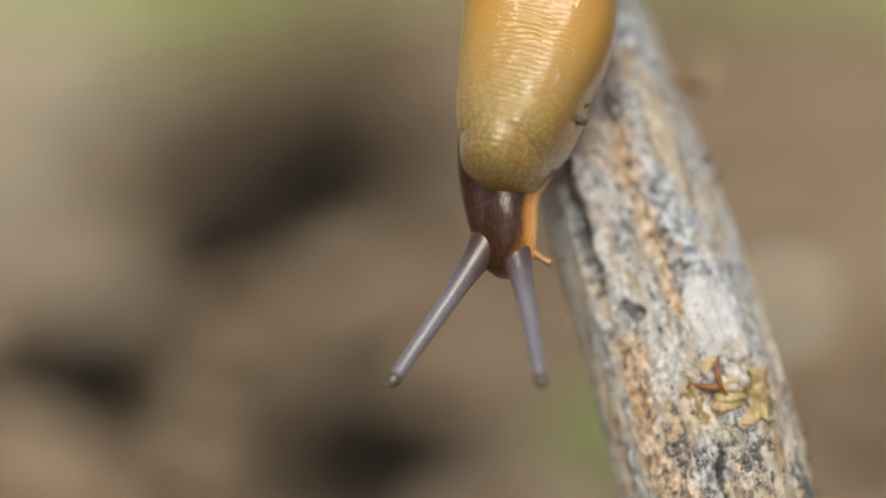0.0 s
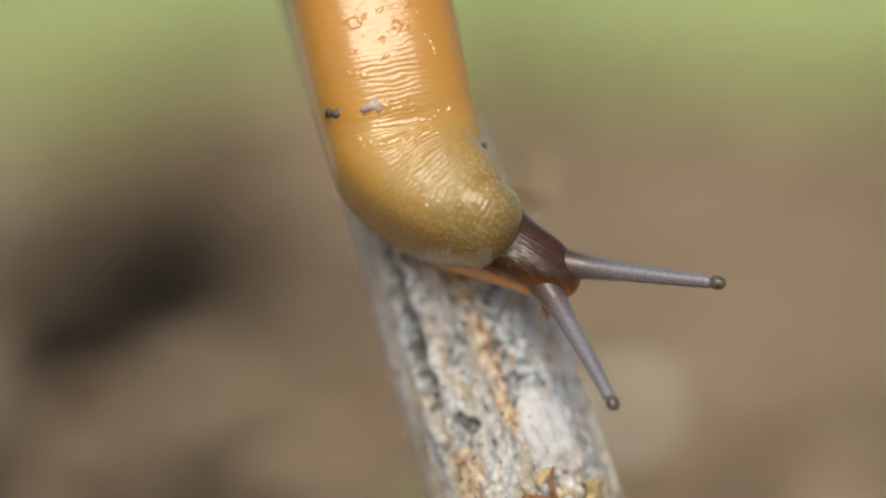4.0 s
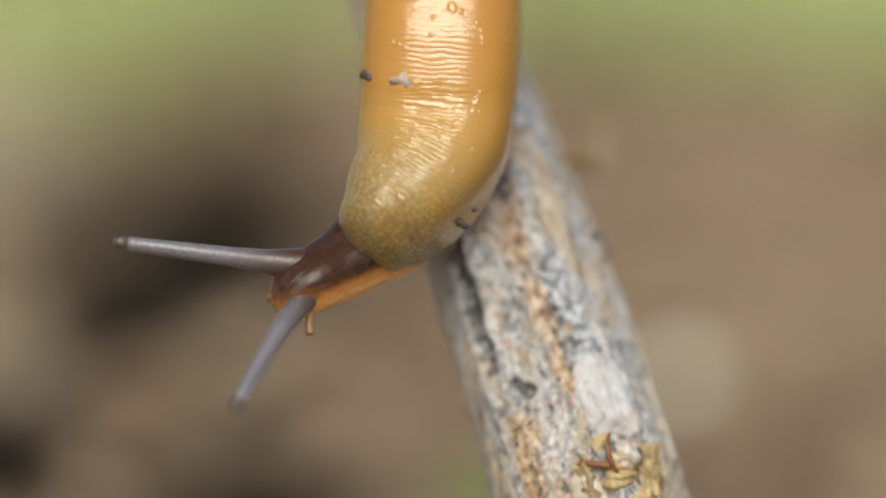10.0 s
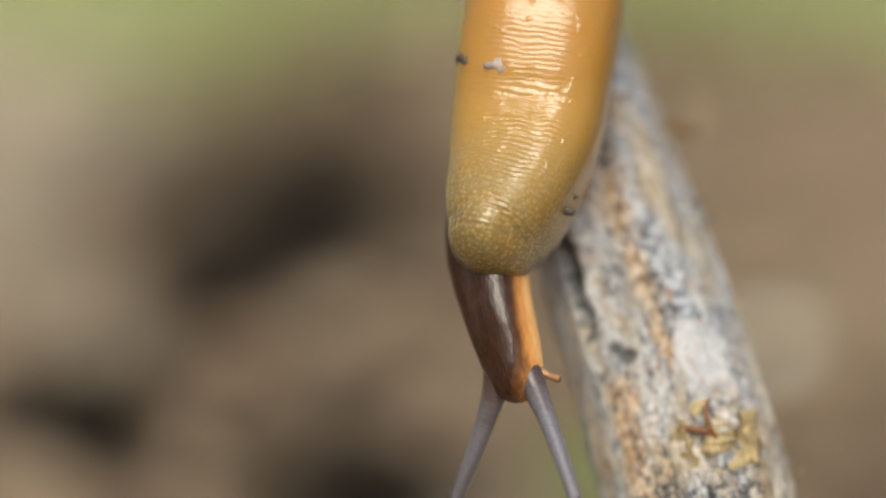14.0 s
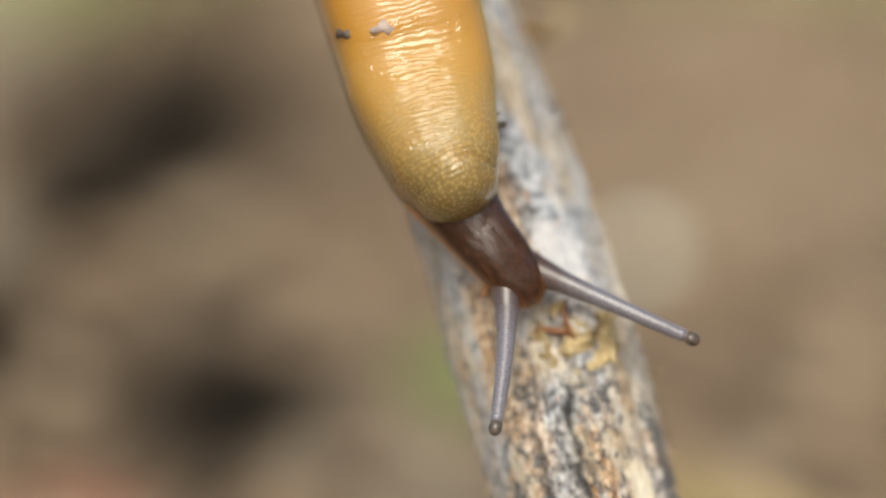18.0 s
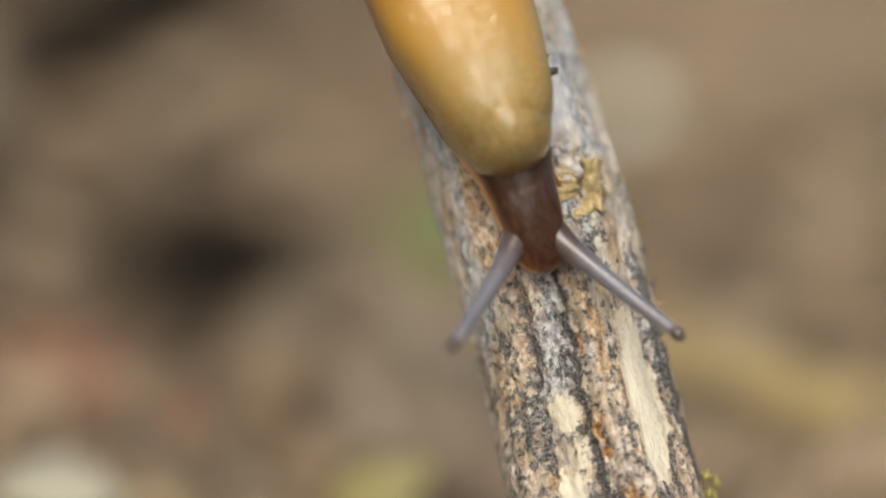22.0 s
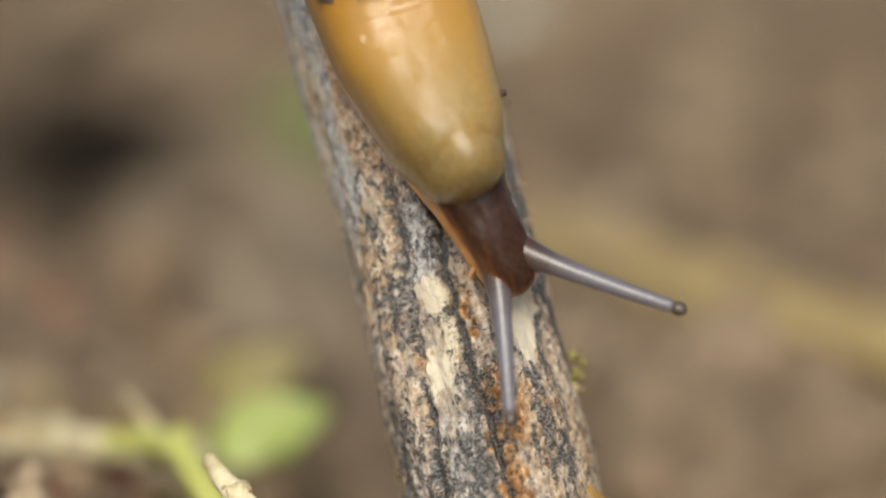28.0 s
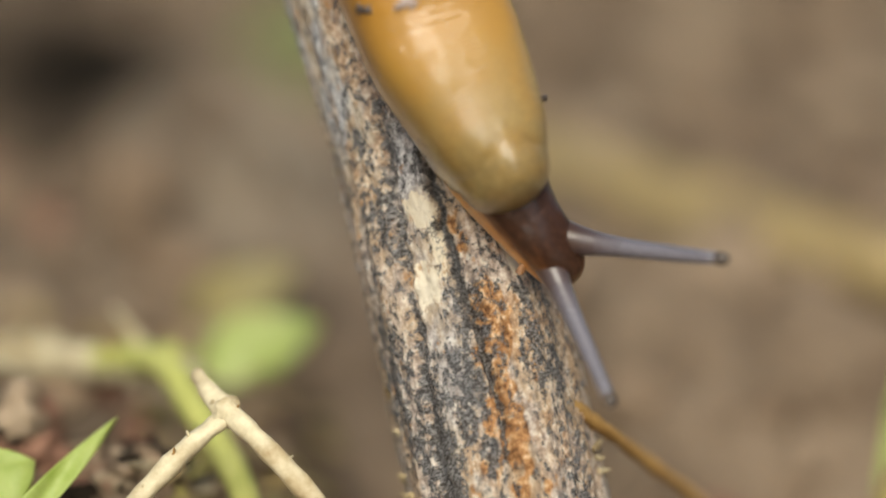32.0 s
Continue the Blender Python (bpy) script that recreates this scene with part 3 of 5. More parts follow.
def twig_bark(parent):
    vs = np.concatenate([np.linspace(-110, -24, 120)[:-1], np.linspace(-24, 46, 500), [49, 53, 58, 66]])
    smooth_v = np.linspace(-110, 66, 760)
    smooth_u = np.convolve(np.pad(axis_u(smooth_v), 20, mode="edge"), np.ones(41) / 41, mode="valid")
    smooth_u[:25], smooth_u[-25:] = axis_u(smooth_v[:25]), axis_u(smooth_v[-25:])
    sides = 260
    th = np.arange(sides) * 2 * np.pi / sides
    V, T = np.meshgrid(vs, th, indexing="ij")
    v, t = V.ravel(), T.ravel()
    cu, r0 = np.interp(v, smooth_v, smooth_u), np.interp(v, AXIS_V, AXIS_R)
    x = r0 * np.sin(t)  # across the face that the lens sees
    facing = np.cos(t) > 0
    q = np.stack([np.sin(t) * 5, np.cos(t) * 5, v], 1)
    ridge = cloud(q * (0.55, 0.55, 0.045), 3, 3)
    fibre = cloud(q * (1.8, 1.8, 0.16), 3, 11)
    rough = cloud(q * (2.6, 2.6, 1.6), 3, 17)
    lumps = cloud(q * (0.25, 0.25, 0.12), 2, 23)
    gritty = cloud(q * (3.6, 3.6, 2.6), 2, 19)
    d = 0.6 * ridge + 0.20 * fibre + 0.14 * rough + 0.10 * gritty + 0.5 * lumps

    def line(points, width, jag=0.25):
        """1 on a crooked line over the facing side, 0 away from it."""
        pv = [p[1] for p in points]
        pu = [p[0] for p in points]
        want = (np.interp(v, pv, pu) - cu) * 0.96 + jag * cloud(np.stack([v * 0.8, 0 * v, 0 * v], 1), 3, 31)
        ends = step(pv[0] - 0.8, pv[0] + 0.8, v) * (1 - step(pv[-1] - 0.8, pv[-1] + 0.8, v))
        return facing * ends * (1 - step(width * 0.4, width, np.abs(x - want)))

    def blot(u, at, ru, rv, edge=0.35, seed=41, lean=0.04, soft=(0.75, 1.1)):
        want = (u - np.interp(at, smooth_v, smooth_u)) * 0.96
        slope = lean * (v - at)
        e = np.sqrt(((x - want - slope) / ru) ** 2 + ((v - at) / rv) ** 2) + edge * 2 * cloud(q * (0.9, 0.9, 0.5), 3, seed)
        return facing * (1 - step(*soft, e))

    channel = line([(5.2, -10.0), (7.2, -4.0), (8.0, -1.7), (8.7, 1.2), (9.1, 2.6)], 0.62, 0.3)
    groove = line([(9.4, -10.0), (10.1, -5.5), (10.3, -2.0), (10.6, 1.2)], 0.95, 0.3)
    lip = line([(6.6, -9.0), (8.1, -3.8), (9.0, -0.4), (9.5, 2.2)], 0.5)
    seam = line([(12.9, 9.5), (13.5, 13), (14.1, 17), (14.5, 20), (14.9, 23.5), (15.5, 28), (16.4, 34), (17.1, 38), (17.9, 44)], 0.42, 0.4)
    crack = line([(15.7, 12.6), (16.4, 17), (17.2, 21.5), (18.2, 26), (19.3, 30), (20.2, 33), (21.3, 38.5), (22.3, 44)], 0.27, 0.45)
    gully = line([(15.9, 13.6), (16.5, 17), (17.3, 21.5), (18.4, 26), (19.3, 29.5)], 0.85, 0.3)
    ledge = line([(17.0, 14.5), (17.6, 18), (18.4, 22), (19.4, 26.5), (20.6, 31), (22.0, 38)], 0.55, 0.3)
    hole = blot(10.95, 4.2, 0.42, 0.36, 0.5)
    hole_b = blot(10.3, 3.55, 0.3, 0.3, 0.3)
    socket = blot(16.3, 9.7, 2.6, 2.5, 0.15)
    bare = blot(21.1, 22.5, 1.15, 5.0, 0.22, 41, 0.03, (0.55, 1.3))
    bare_b = np.maximum(blot(16.3, 22.4, 0.8, 1.1, 0.5, 43, 0.04, (0.3, 1.4)), blot(16.2, 26.3, 0.8, 1.5, 0.6, 47, 0.04, (0.3, 1.4)))
    bare_b = np.maximum(bare_b, blot(17.2, 24.9, 0.34, 2.0, 0.4, 48, -0.03, (0.3, 1.4)))
    rim = line([(20.6, 14.5), (21.4, 17.3), (22.5, 21.5), (23.7, 25.1), (24.5, 28)], 0.5, 0.35)
    white = blot(15.7, 5.5, 1.5, 2.6, 0.5, 53)
    d = d * (1 - 0.75 * np.maximum(bare, 0.5 * white)) - 0.8 * channel - 0.6 * groove + 0.35 * lip - 0.45 * seam - 0.8 * crack - 0.65 * gully + 0.3 * ledge - 0.7 * hole - 0.35 * hole_b - 0.45 * socket - 0.22 * bare - 0.12 * bare_b + 0.15 * rim
    r = r0 + d * np.where(v < 60, 1, 0.3)
    u = cu + r * np.sin(t) * 0.96
    w = r * np.cos(t)
    vv = v - r * np.sin(t) * 0.27
    pts = (np.stack([u, vv, w], 1) * MM) @ np.array(TWIG.to_3x3()).T + np.array(TWIG.translation)
    # stains: black crusts with recess shade painted in, tan weathering, bare wood
    crust_shade = 0.235 + 0.10 * cloud(q * (0.5, 0.5, 0.16), 3, 61) + 0.10 * cloud(q * (1.7, 1.7, 0.8), 3, 63)
    # grooves, crack, gully, holes and bud socket get their shade as extra black
    crust_shade = crust_shade + 0.05 * step(8, 16, v) + 0.14 * channel + 0.05 * groove + 0.05 * seam + 0.14 * crack + 0.015 * gully + 0.17 * np.maximum(hole, hole_b) + 0.06 * socket + 0.17 * rim
    crust_shade = crust_shade + 0.08 * blot(14.9, 19.0, 0.75, 3.6, 0.6, 67) + 0.09 * blot(17.0, 36, 0.8, 4.5, 0.5, 71) + 0.05 * blot(16.0, 13.0, 2.3, 1.3, 0.6, 73) + 0.1 * blot(13.3, 2.0, 0.7, 5.0, 0.5, 79) + 0.1 * blot(9.9, -7.5, 0.6, 0.9, 0.3, 80)
    crust_shade = crust_shade + 0.08 * blot(22.5, 31.5, 0.9, 3.0, 0.9, 82)
    crust_shade = crust_shade - 0.6 * np.maximum(step(0.4, 0.8, bare), 0.25 * white) - 0.14 * bare_b + 0.015 * (1 - step(0, 10, v)) - 0.15 * lip
    tan = step(0.02, 0.30, cloud(q * (0.42, 0.42, 0.10), 3, 83) + 0.3 * cloud(q * (2.2, 2.2, 0.8), 2, 84)) * (0.4 + 0.35 * step(6, 20, v))
    tan = np.maximum(tan, 0.98 * np.maximum(blot(20.2, 29.5, 1.0, 3.5, 0.9, 89), blot(20.9, 35.5, 1.5, 5.0, 1.0, 97)))
    tan = np.maximum(tan, 0.74 * np.maximum(np.maximum(blot(11.0, 7.6, 0.8, 3.4, 0.7, 101), blot(10.6, -4.2, 0.7, 2.8, 0.6, 103)), np.maximum(blot(12.4, 1.0, 0.7, 3.0, 0.7, 109), blot(11.9, 12.0, 0.8, 2.5, 0.8, 111))))
    tan = np.maximum(tan, 0.8 * blot(18.1, 18.5, 0.45, 5.0, 0.5, 104))
    tan = np.maximum(tan, 0.97 * line([(16.3, 13), (16.9, 17), (17.75, 21.5), (18.8, 26), (20.0, 30), (20.9, 33.5)], 0.5, 0.5) * step(-0.15, 0.1, cloud(q * (0.9, 0.9, 0.4), 3, 137)))
    # the foot of the twig: crusts in columns and on the outer edge, rusty wood between
    lower = step(15, 21, v) * facing
    across = x / r0 + 0.12 * cloud(np.stack([v * 0.35, 0 * v, 0 * v], 1), 3, 105)

    def column(at, half):
        return lower * (1 - step(half * 0.4, half, np.abs(across - at)))

    # the column at -0.16 paints the shade of the gap beside the crack
    crust_shade = crust_shade + 0.055 * column(-0.7, 0.3) + 0.075 * column(-0.16, 0.16) + 0.05 * column(0.62, 0.2) + lower * (-0.012 + 0.05 * step(0.02, 0.2, cloud(q * (0.6, 0.6, 0.35), 3, 107)))
    tan = np.maximum(tan, lower * (0.34 + 0.16 * step(19, 25, v)) * (1 - 0.5 * column(-0.3, 0.3)))
    tan = np.maximum(tan, 0.78 * column(0.5, 0.4) * step(-0.2, 0.15, cloud(q * (0.7, 0.7, 0.3), 3, 139)))
    wood = np.maximum(np.maximum(bare, 0.8 * bare_b), 0.1 * white)
    crust_shade = crust_shade - 0.3 * step(0.4, 0.8, bare) * lower
    stain = np.clip(np.stack([crust_shade, tan, wood], 1), 0, 1)
    # a bluish lichen film along one flank of the upper twig, and a chalky patch above the bud scar
    upper = (1 - step(8, 14, v)) * facing
    film = upper * step(-0.15, 0.15, across) * (1 - step(0.7, 0.92, across)) * step(-0.2, 0.08, cloud(q * (0.5, 0.5, 0.2), 3, 121))
    film = np.maximum(film, 0.7 * upper * (1 - step(0.1, 0.22, np.abs(across + 0.62))) * step(-0.05, 0.15, cloud(q * (0.5, 0.5, 0.2), 3, 127)))
    middle = facing * step(10.5, 13, v) * (1 - step(20, 24, v)) * (1 - step(0.16, 0.3, np.abs(across + 0.32)))
    film = np.maximum(film, 0.75 * middle * step(-0.25, 0.1, cloud(q * (0.5, 0.5, 0.3), 3, 131)))
    bloom = np.stack([film, white, 0 * v], 1)
    grain = np.stack([np.sin(t) * 5, v, np.cos(t) * 5], 1)
    faces = grid_faces(len(vs), sides, True)
    faces.append(tuple(range(sides - 1, -1, -1)))
    faces = [f[::-1] for f in faces]
    return link_mesh("bark", pts, faces, BARK, parent, "weathered grey-tan bark with black crusts", vectors={"grain": grain}, colours={"stain": stain, "bloom": bloom})


def bract(parent, root, angle, reach, width, lift, seed):
    """A thin crumpled scale that springs from root and curls over at its rim."""
    rows, cols, rng = 17, 15, random.Random(seed)
    a = radians(angle)
    out, across = Vector((math.cos(a), math.sin(a), 0)), Vector((-math.sin(a), math.cos(a), 0))
    top, low = [], []
    ph = rng.uniform(0, 6)
    for i in range(rows):
        f = i / (rows - 1)
        half = width * 0.5 * (0.35 + 0.8 * math.sin(math.pi * min(0.5, f * 0.62 + 0.12)))
        for j in range(cols):
            g = 2 * j / (cols - 1) - 1
            crumple = noise.noise(Vector((f * 3.1, g * 2.3, seed * 5.3)))
            crease = abs(noise.noise(Vector((f * 2.2 + 9, g * 5.5, seed * 3.7))))
            h = lift * math.sin(f * 2.6) + 0.35 * abs(g) * f + 0.55 * crumple - 0.6 * crease - 0.45 * f ** 5
            torn = 1 - 0.14 * g * g + 0.22 * noise.noise(Vector((g * 3.5, seed * 2.9, 1.7)))
            p = Vector(root) + out * (reach * f * torn) + across * (half * g * (1 + 0.2 * crumple)) + Vector((0, 0, h - 0.2))
            top.append(on_twig(*p))
            low.append(on_twig(p.x, p.y, p.z - 0.06))
    n = rows * cols
    faces = grid_faces(rows, cols, False)
    faces += [tuple(n + k for k in reversed(f)) for f in faces]
    rim = [j for j in range(cols)] + [i * cols + cols - 1 for i in range(1, rows)] + [(rows - 1) * cols + j for j in range(cols - 2, -1, -1)] + [i * cols for i in range(rows - 2, 0, -1)]
    for p, q in zip(rim, rim[1:] + rim[:1]):
        faces.append((q, p, n + p, n + q))
    return link_mesh("bract", top + low, faces, BRACT, parent, "crumpled golden papery bract")


def twig():
    ob = thing("dead_twig", "dead weathered twig with flaking bark stuck in soil", "twig")
    twig_bark(ob)
    rng = random.Random(4)
    # crumpled bud scar: broad papery bracts spread downwards round a pale tip
    bud = tubed("bud", [on_twig(16.3, 10.4, 3.9), on_twig(16.3, 9.7, 4.7), on_twig(16.35, 8.9, 5.2), on_twig(16.4, 8.3, 5.3)], [0.0013, 0.0010, 0.0007, 0.0003], BRACT, ob, "dried bud scar with papery bracts", 14, 0.35, 2)
    for i in range(9):
        a = -32 + i * 244 / 8 + rng.uniform(-6, 6)
        bract(bud, (16.3 + 0.9 * math.cos(radians(a)), 9.7 + 0.9 * math.sin(radians(a)), 4.3), a, rng.uniform(1.5, 2.0), rng.uniform(1.8, 2.8), rng.uniform(0.9, 1.3), i)
    for i in range(6):
        a = 5 + i * 170 / 5 + rng.uniform(-12, 12)
        bract(bud, (16.3 + 0.3 * math.cos(radians(a)), 9.5 + 0.3 * math.sin(radians(a)), 4.35), a, rng.uniform(0.9, 1.4), rng.uniform(0.6, 1.1), rng.uniform(0.3, 0.6), i + 30)
    for i in range(4):
        a, rr = rng.uniform(0.2, 2.9), rng.uniform(0.4, 2.2)
        at = on_twig(16.3 + math.cos(a) * rr, 9.8 + math.sin(a) * rr * 0.8, 4.75 + rng.uniform(-0.1, 0.35))
        tubed("bract_rib", [at, at + TWIG.to_3x3() @ Vector((math.cos(a) * 0.5, math.sin(a) * 0.4, 0.25)) * MM, at + TWIG.to_3x3() @ Vector((math.cos(a) * 0.9, math.sin(a) * 0.9, rng.uniform(-0.3, 0.1))) * MM], [0.00016, 0.0002, 0.00007], BRACT, bud, "", 7, 0.5, i)
    for i, (du, dv, size) in enumerate(((0.25, -1.35, 0.6), (-0.25, -1.0, 0.45), (0.65, -1.0, 0.5), (0.2, -0.7, 0.42), (0.75, -1.6, 0.35))):
        lump("bud_tip", on_twig(16.4 + du, 9.7 + dv, 5.3), (size * MM, size * 1.1 * MM, size * MM), BUD, bud, "pale grey bud tip", i, 0.7, 2)
    tubed("bud_spine", [on_twig(16.3, 9.9, 5.4), on_twig(15.75, 9.0, 5.9), on_twig(15.6, 8.1, 5.9), on_twig(15.75, 7.4, 5.5)], [0.00009, 0.00015, 0.00014, 0.00006], REDSCALE, bud, "reddish bud scale", 8, 0.3, 3)
    tubed("bud_spine", [on_twig(15.9, 9.4, 5.6), on_twig(15.0, 9.2, 5.5), on_twig(14.1, 9.1, 5.0), on_twig(13.7, 9.4, 4.7)], [0.0001, 0.0002, 0.00018, 0.00008], REDSCALE, bud, "reddish bud scale", 8, 0.3, 4)
    # broken side shoot behind, with a curled fibre
    tubed("side_shoot", [(0.0105, 0.2300, 0.0486), (0.0123, 0.2330, 0.0474), (0.0142, 0.2363, 0.0455), (0.0163, 0.2415, 0.0441)], [0.0005, 0.0004, 0.00035, 0.0002], BROWNTWIG, ob, "thin broken side shoot", 9, 0.25, 5)
    tubed("curled_fibre", [(0.0142, 0.2363, 0.0455), (0.0163, 0.2430, 0.0436), (0.0171, 0.2468, 0.0446), (0.0164, 0.2455, 0.0468)], [0.00028, 0.00025, 0.0002, 0.0001], STRAW, ob, "curled dry fibre", 8, 0.2, 6)
    # loose fibres along both edges
    for i in range(46):
        v = rng.uniform(-6, 43)
        side = rng.choice((-1, 1))
        r = float(np.interp(v, AXIS_V, AXIS_R))
        u = float(axis_u(v)) + side * r * 0.96
        out = rng.uniform(0.12, 0.5)
        vv = v - side * r * 0.27
        a, b = on_twig(u - side * 0.3, vv, rng.uniform(-1.5, 2.5)), on_twig(u + side * out, vv + rng.uniform(-0.7, 0.5), rng.uniform(-1.5, 2.5))
        tubed("bark_fibre", [a, (a + b) / 2 + Vector((0, 0, rng.uniform(-1, 1) * 0.0002)), b], [rng.uniform(0.0001, 0.00028), 0.00012, 0.00004], rng.choice((STRAW, BRACT, CRUMB)), ob, "", 6, 0.4, i)
    for i in range(7):
        lump("moss_tuft", on_twig(24.75 + rng.uniform(-1, 1) * 0.4, 26.6 + rng.uniform(-1, 1) * 0.8, 0.8 + rng.uniform(-1, 1) * 0.5), (0.00022, 0.00022, 0.0003), MOSS, ob, "yellow-green moss tuft", i, 0.9, 2)
    return ob


# ---- the slug ----
SLUG_KEYS = {}


def crawl(t, girdle, waist, rim, nose, base_a, tip_a, base_b, tip_b, roll, sway):
    """One moment of the crawl, on the twig's axes: back, mid mantle, mantle rim, head, both eye stalks, lean of the head, drift of the back."""
    SLUG_KEYS[t] = [Vector((p[0], -p[1], p[2])) for p in (girdle, waist, rim, nose, base_a, tip_a, base_b, tip_b)] + [roll, sway]


def crawl_keys():
    crawl(0, (5.56, -13.88, 8.40), (4.72, -7.81, 8.80), (3.25, -2.08, 9.45), (3.73, 2.55, 7.50), (1.79, 2.59, 8.50), (-2.97, 9.93, 10.10), (4.52, 2.76, 8.50), (5.43, 10.43, 12.90), -42, -2.8)
    crawl(1, (5.97, -13.88, 8.40), (5.61, -7.81, 8.80), (6.38, -2.21, 9.45), (7.66, 1.60, 7.67), (6.99, 1.81, 8.67), (4.51, 10.18, 10.47), (8.77, 0.17, 8.67), (16.04, 4.37, 11.57), -15, -2.8)
    crawl(1.5, (5.47, -14.42, 8.40), (5.75, -8.35, 8.80), (7.32, -2.84, 9.45), (9.41, 0.44, 7.75), (8.73, 0.98, 8.75), (9.22, 9.23, 12.05), (10.83, -0.16, 8.75), (17.95, 2.19, 13.55), -3, -2.8)
    crawl(2, (6.15, -13.65, 8.40), (6.74, -7.92, 8.80), (9.12, -3.57, 9.45), (12.83, -1.42, 7.83), (12.29, -0.53, 8.83), (14.32, 8.03, 10.13), (13.76, -2.51, 8.83), (20.48, -1.16, 14.53), 8, -2.8)
    crawl(3, (6.54, -13.60, 8.40), (7.46, -8.86, 8.80), (11.61, -4.98, 9.45), (16.15, -3.94, 8.00), (15.26, -2.55, 9.00), (18.47, 5.49, 11.00), (16.59, -4.69, 9.00), (24.58, -3.67, 12.80), 28, -2.0)
    crawl(4, (6.94, -12.88, 8.40), (8.35, -8.82, 8.80), (12.82, -5.26, 9.45), (16.52, -2.88, 8.00), (15.64, -2.33, 9.00), (18.85, 5.29, 12.30), (16.96, -3.64, 9.00), (25.18, -1.85, 11.90), 28, -2.2)
    crawl(4.5, (6.80, -12.66, 8.40), (8.20, -8.59, 8.80), (12.82, -4.70, 9.45), (15.87, -1.99, 8.00), (14.99, -1.44, 9.00), (17.50, 5.72, 13.70), (16.63, -2.58, 9.00), (25.44, 0.57, 9.30), 28, -2.0)
    crawl(6.5, (7.48, -11.53, 8.40), (9.16, -6.86, 8.80), (12.23, -2.57, 9.55), (14.64, 2.08, 9.60), (13.66, 1.64, 10.60), (12.45, 6.59, 17.90), (15.72, 1.02, 10.60), (22.79, 6.01, 12.70), 28, -2.2)
    crawl(7, (7.70, -11.45, 8.40), (9.37, -6.82, 8.80), (11.94, -2.50, 9.50), (12.74, 2.63, 10.10), (11.47, 2.19, 11.10), (10.20, 5.87, 19.10), (14.27, 1.91, 11.10), (19.59, 7.97, 14.80), 16, -2.1)
    crawl(7.5, (8.10, -11.52, 8.40), (9.44, -6.72, 8.80), (11.05, -2.13, 9.55), (10.92, 2.96, 10.60), (9.04, 2.36, 11.60), (4.60, 7.39, 17.50), (12.30, 2.08, 11.60), (12.19, 6.22, 19.50), 5, -1.9)
    crawl(8, (7.59, -11.48, 8.40), (8.52, -6.53, 8.80), (9.35, -1.85, 9.55), (8.61, 3.30, 10.60), (7.05, 2.85, 11.60), (1.76, 8.49, 16.00), (9.68, 2.57, 11.60), (10.87, 6.81, 19.30), -3, -1.8)
    crawl(8.5, (7.91, -11.78, 8.40), (8.52, -6.80, 8.80), (8.10, -1.79, 9.55), (6.06, 3.04, 10.60), (4.50, 2.59, 11.60), (-1.64, 6.72, 16.60), (7.29, 2.95, 11.60), (7.72, 11.46, 14.10), -12, -1.3)
    crawl(9, (6.57, -11.80, 8.40), (6.98, -6.79, 8.80), (5.46, -1.49, 9.52), (2.25, 2.36, 10.23), (1.48, 1.28, 11.23), (-5.53, 2.65, 16.53), (2.88, 2.25, 11.23), (1.48, 11.60, 11.23), -25, -0.8)
    crawl(9.5, (6.05, -12.13, 8.40), (5.99, -7.10, 8.80), (3.69, -2.49, 9.58), (-0.16, 1.04, 9.87), (-0.46, -0.53, 10.87), (-9.58, -0.71, 11.37), (0.48, 0.94, 10.87), (-1.42, 9.51, 12.37), -38, -0.5)
    crawl(10, (6.09, -11.98, 8.40), (5.07, -7.10, 8.80), (1.97, -3.02, 9.55), (-2.68, 0.35, 9.50), (-3.14, -1.66, 10.50), (-12.23, -2.63, 11.30), (-2.03, 0.24, 10.50), (-5.40, 7.56, 14.30), -40, 0.0)
    crawl(10.5, (6.41, -12.43, 8.40), (5.07, -7.54, 8.80), (1.49, -3.46, 9.80), (-3.48, -0.09, 9.37), (-3.63, -2.48, 10.38), (-13.75, -4.89, 11.67), (-3.14, -0.19, 10.37), (-9.13, 5.41, 13.88), -42, 0.2)
    crawl(11, (5.79, -12.11, 8.40), (4.22, -7.56, 8.80), (-0.15, -3.63, 9.75), (-5.44, -0.09, 9.25), (-5.27, -2.10, 10.25), (-14.35, -2.11, 10.85), (-4.94, 0.29, 10.25), (-10.50, 6.88, 12.45), -45, 0.4)
    crawl(11.5, (5.35, -11.87, 8.40), (3.65, -7.15, 8.80), (-0.40, -2.90, 9.70), (-5.03, 1.61, 9.12), (-5.34, 0.19, 10.12), (-14.07, 0.10, 8.42), (-4.85, 2.14, 10.12), (-10.17, 8.73, 12.83), -47, 0.4)
    crawl(12, (5.67, -11.72, 8.40), (3.86, -7.00, 8.80), (0.14, -2.43, 9.65), (-3.86, 2.88, 9.00), (-4.81, 1.88, 10.00), (-11.58, 4.11, 4.70), (-3.68, 3.47, 10.00), (-7.91, 11.48, 10.00), -50, 0.5)
    crawl(12.5, (5.42, -10.75, 8.40), (3.94, -5.70, 8.80), (0.70, -0.89, 9.62), (-1.70, 5.36, 8.83), (-2.81, 4.58, 9.83), (-7.44, 7.04, 2.63), (-1.37, 5.87, 9.83), (-3.26, 13.59, 13.83), -52, 0.7)
    crawl(13, (5.46, -11.15, 8.40), (4.30, -5.76, 8.80), (1.70, -0.89, 9.58), (0.57, 5.82, 8.67), (-0.55, 5.53, 9.67), (-5.07, 9.05, 2.87), (1.04, 6.01, 9.67), (0.86, 13.40, 14.57), -55, 0.8)
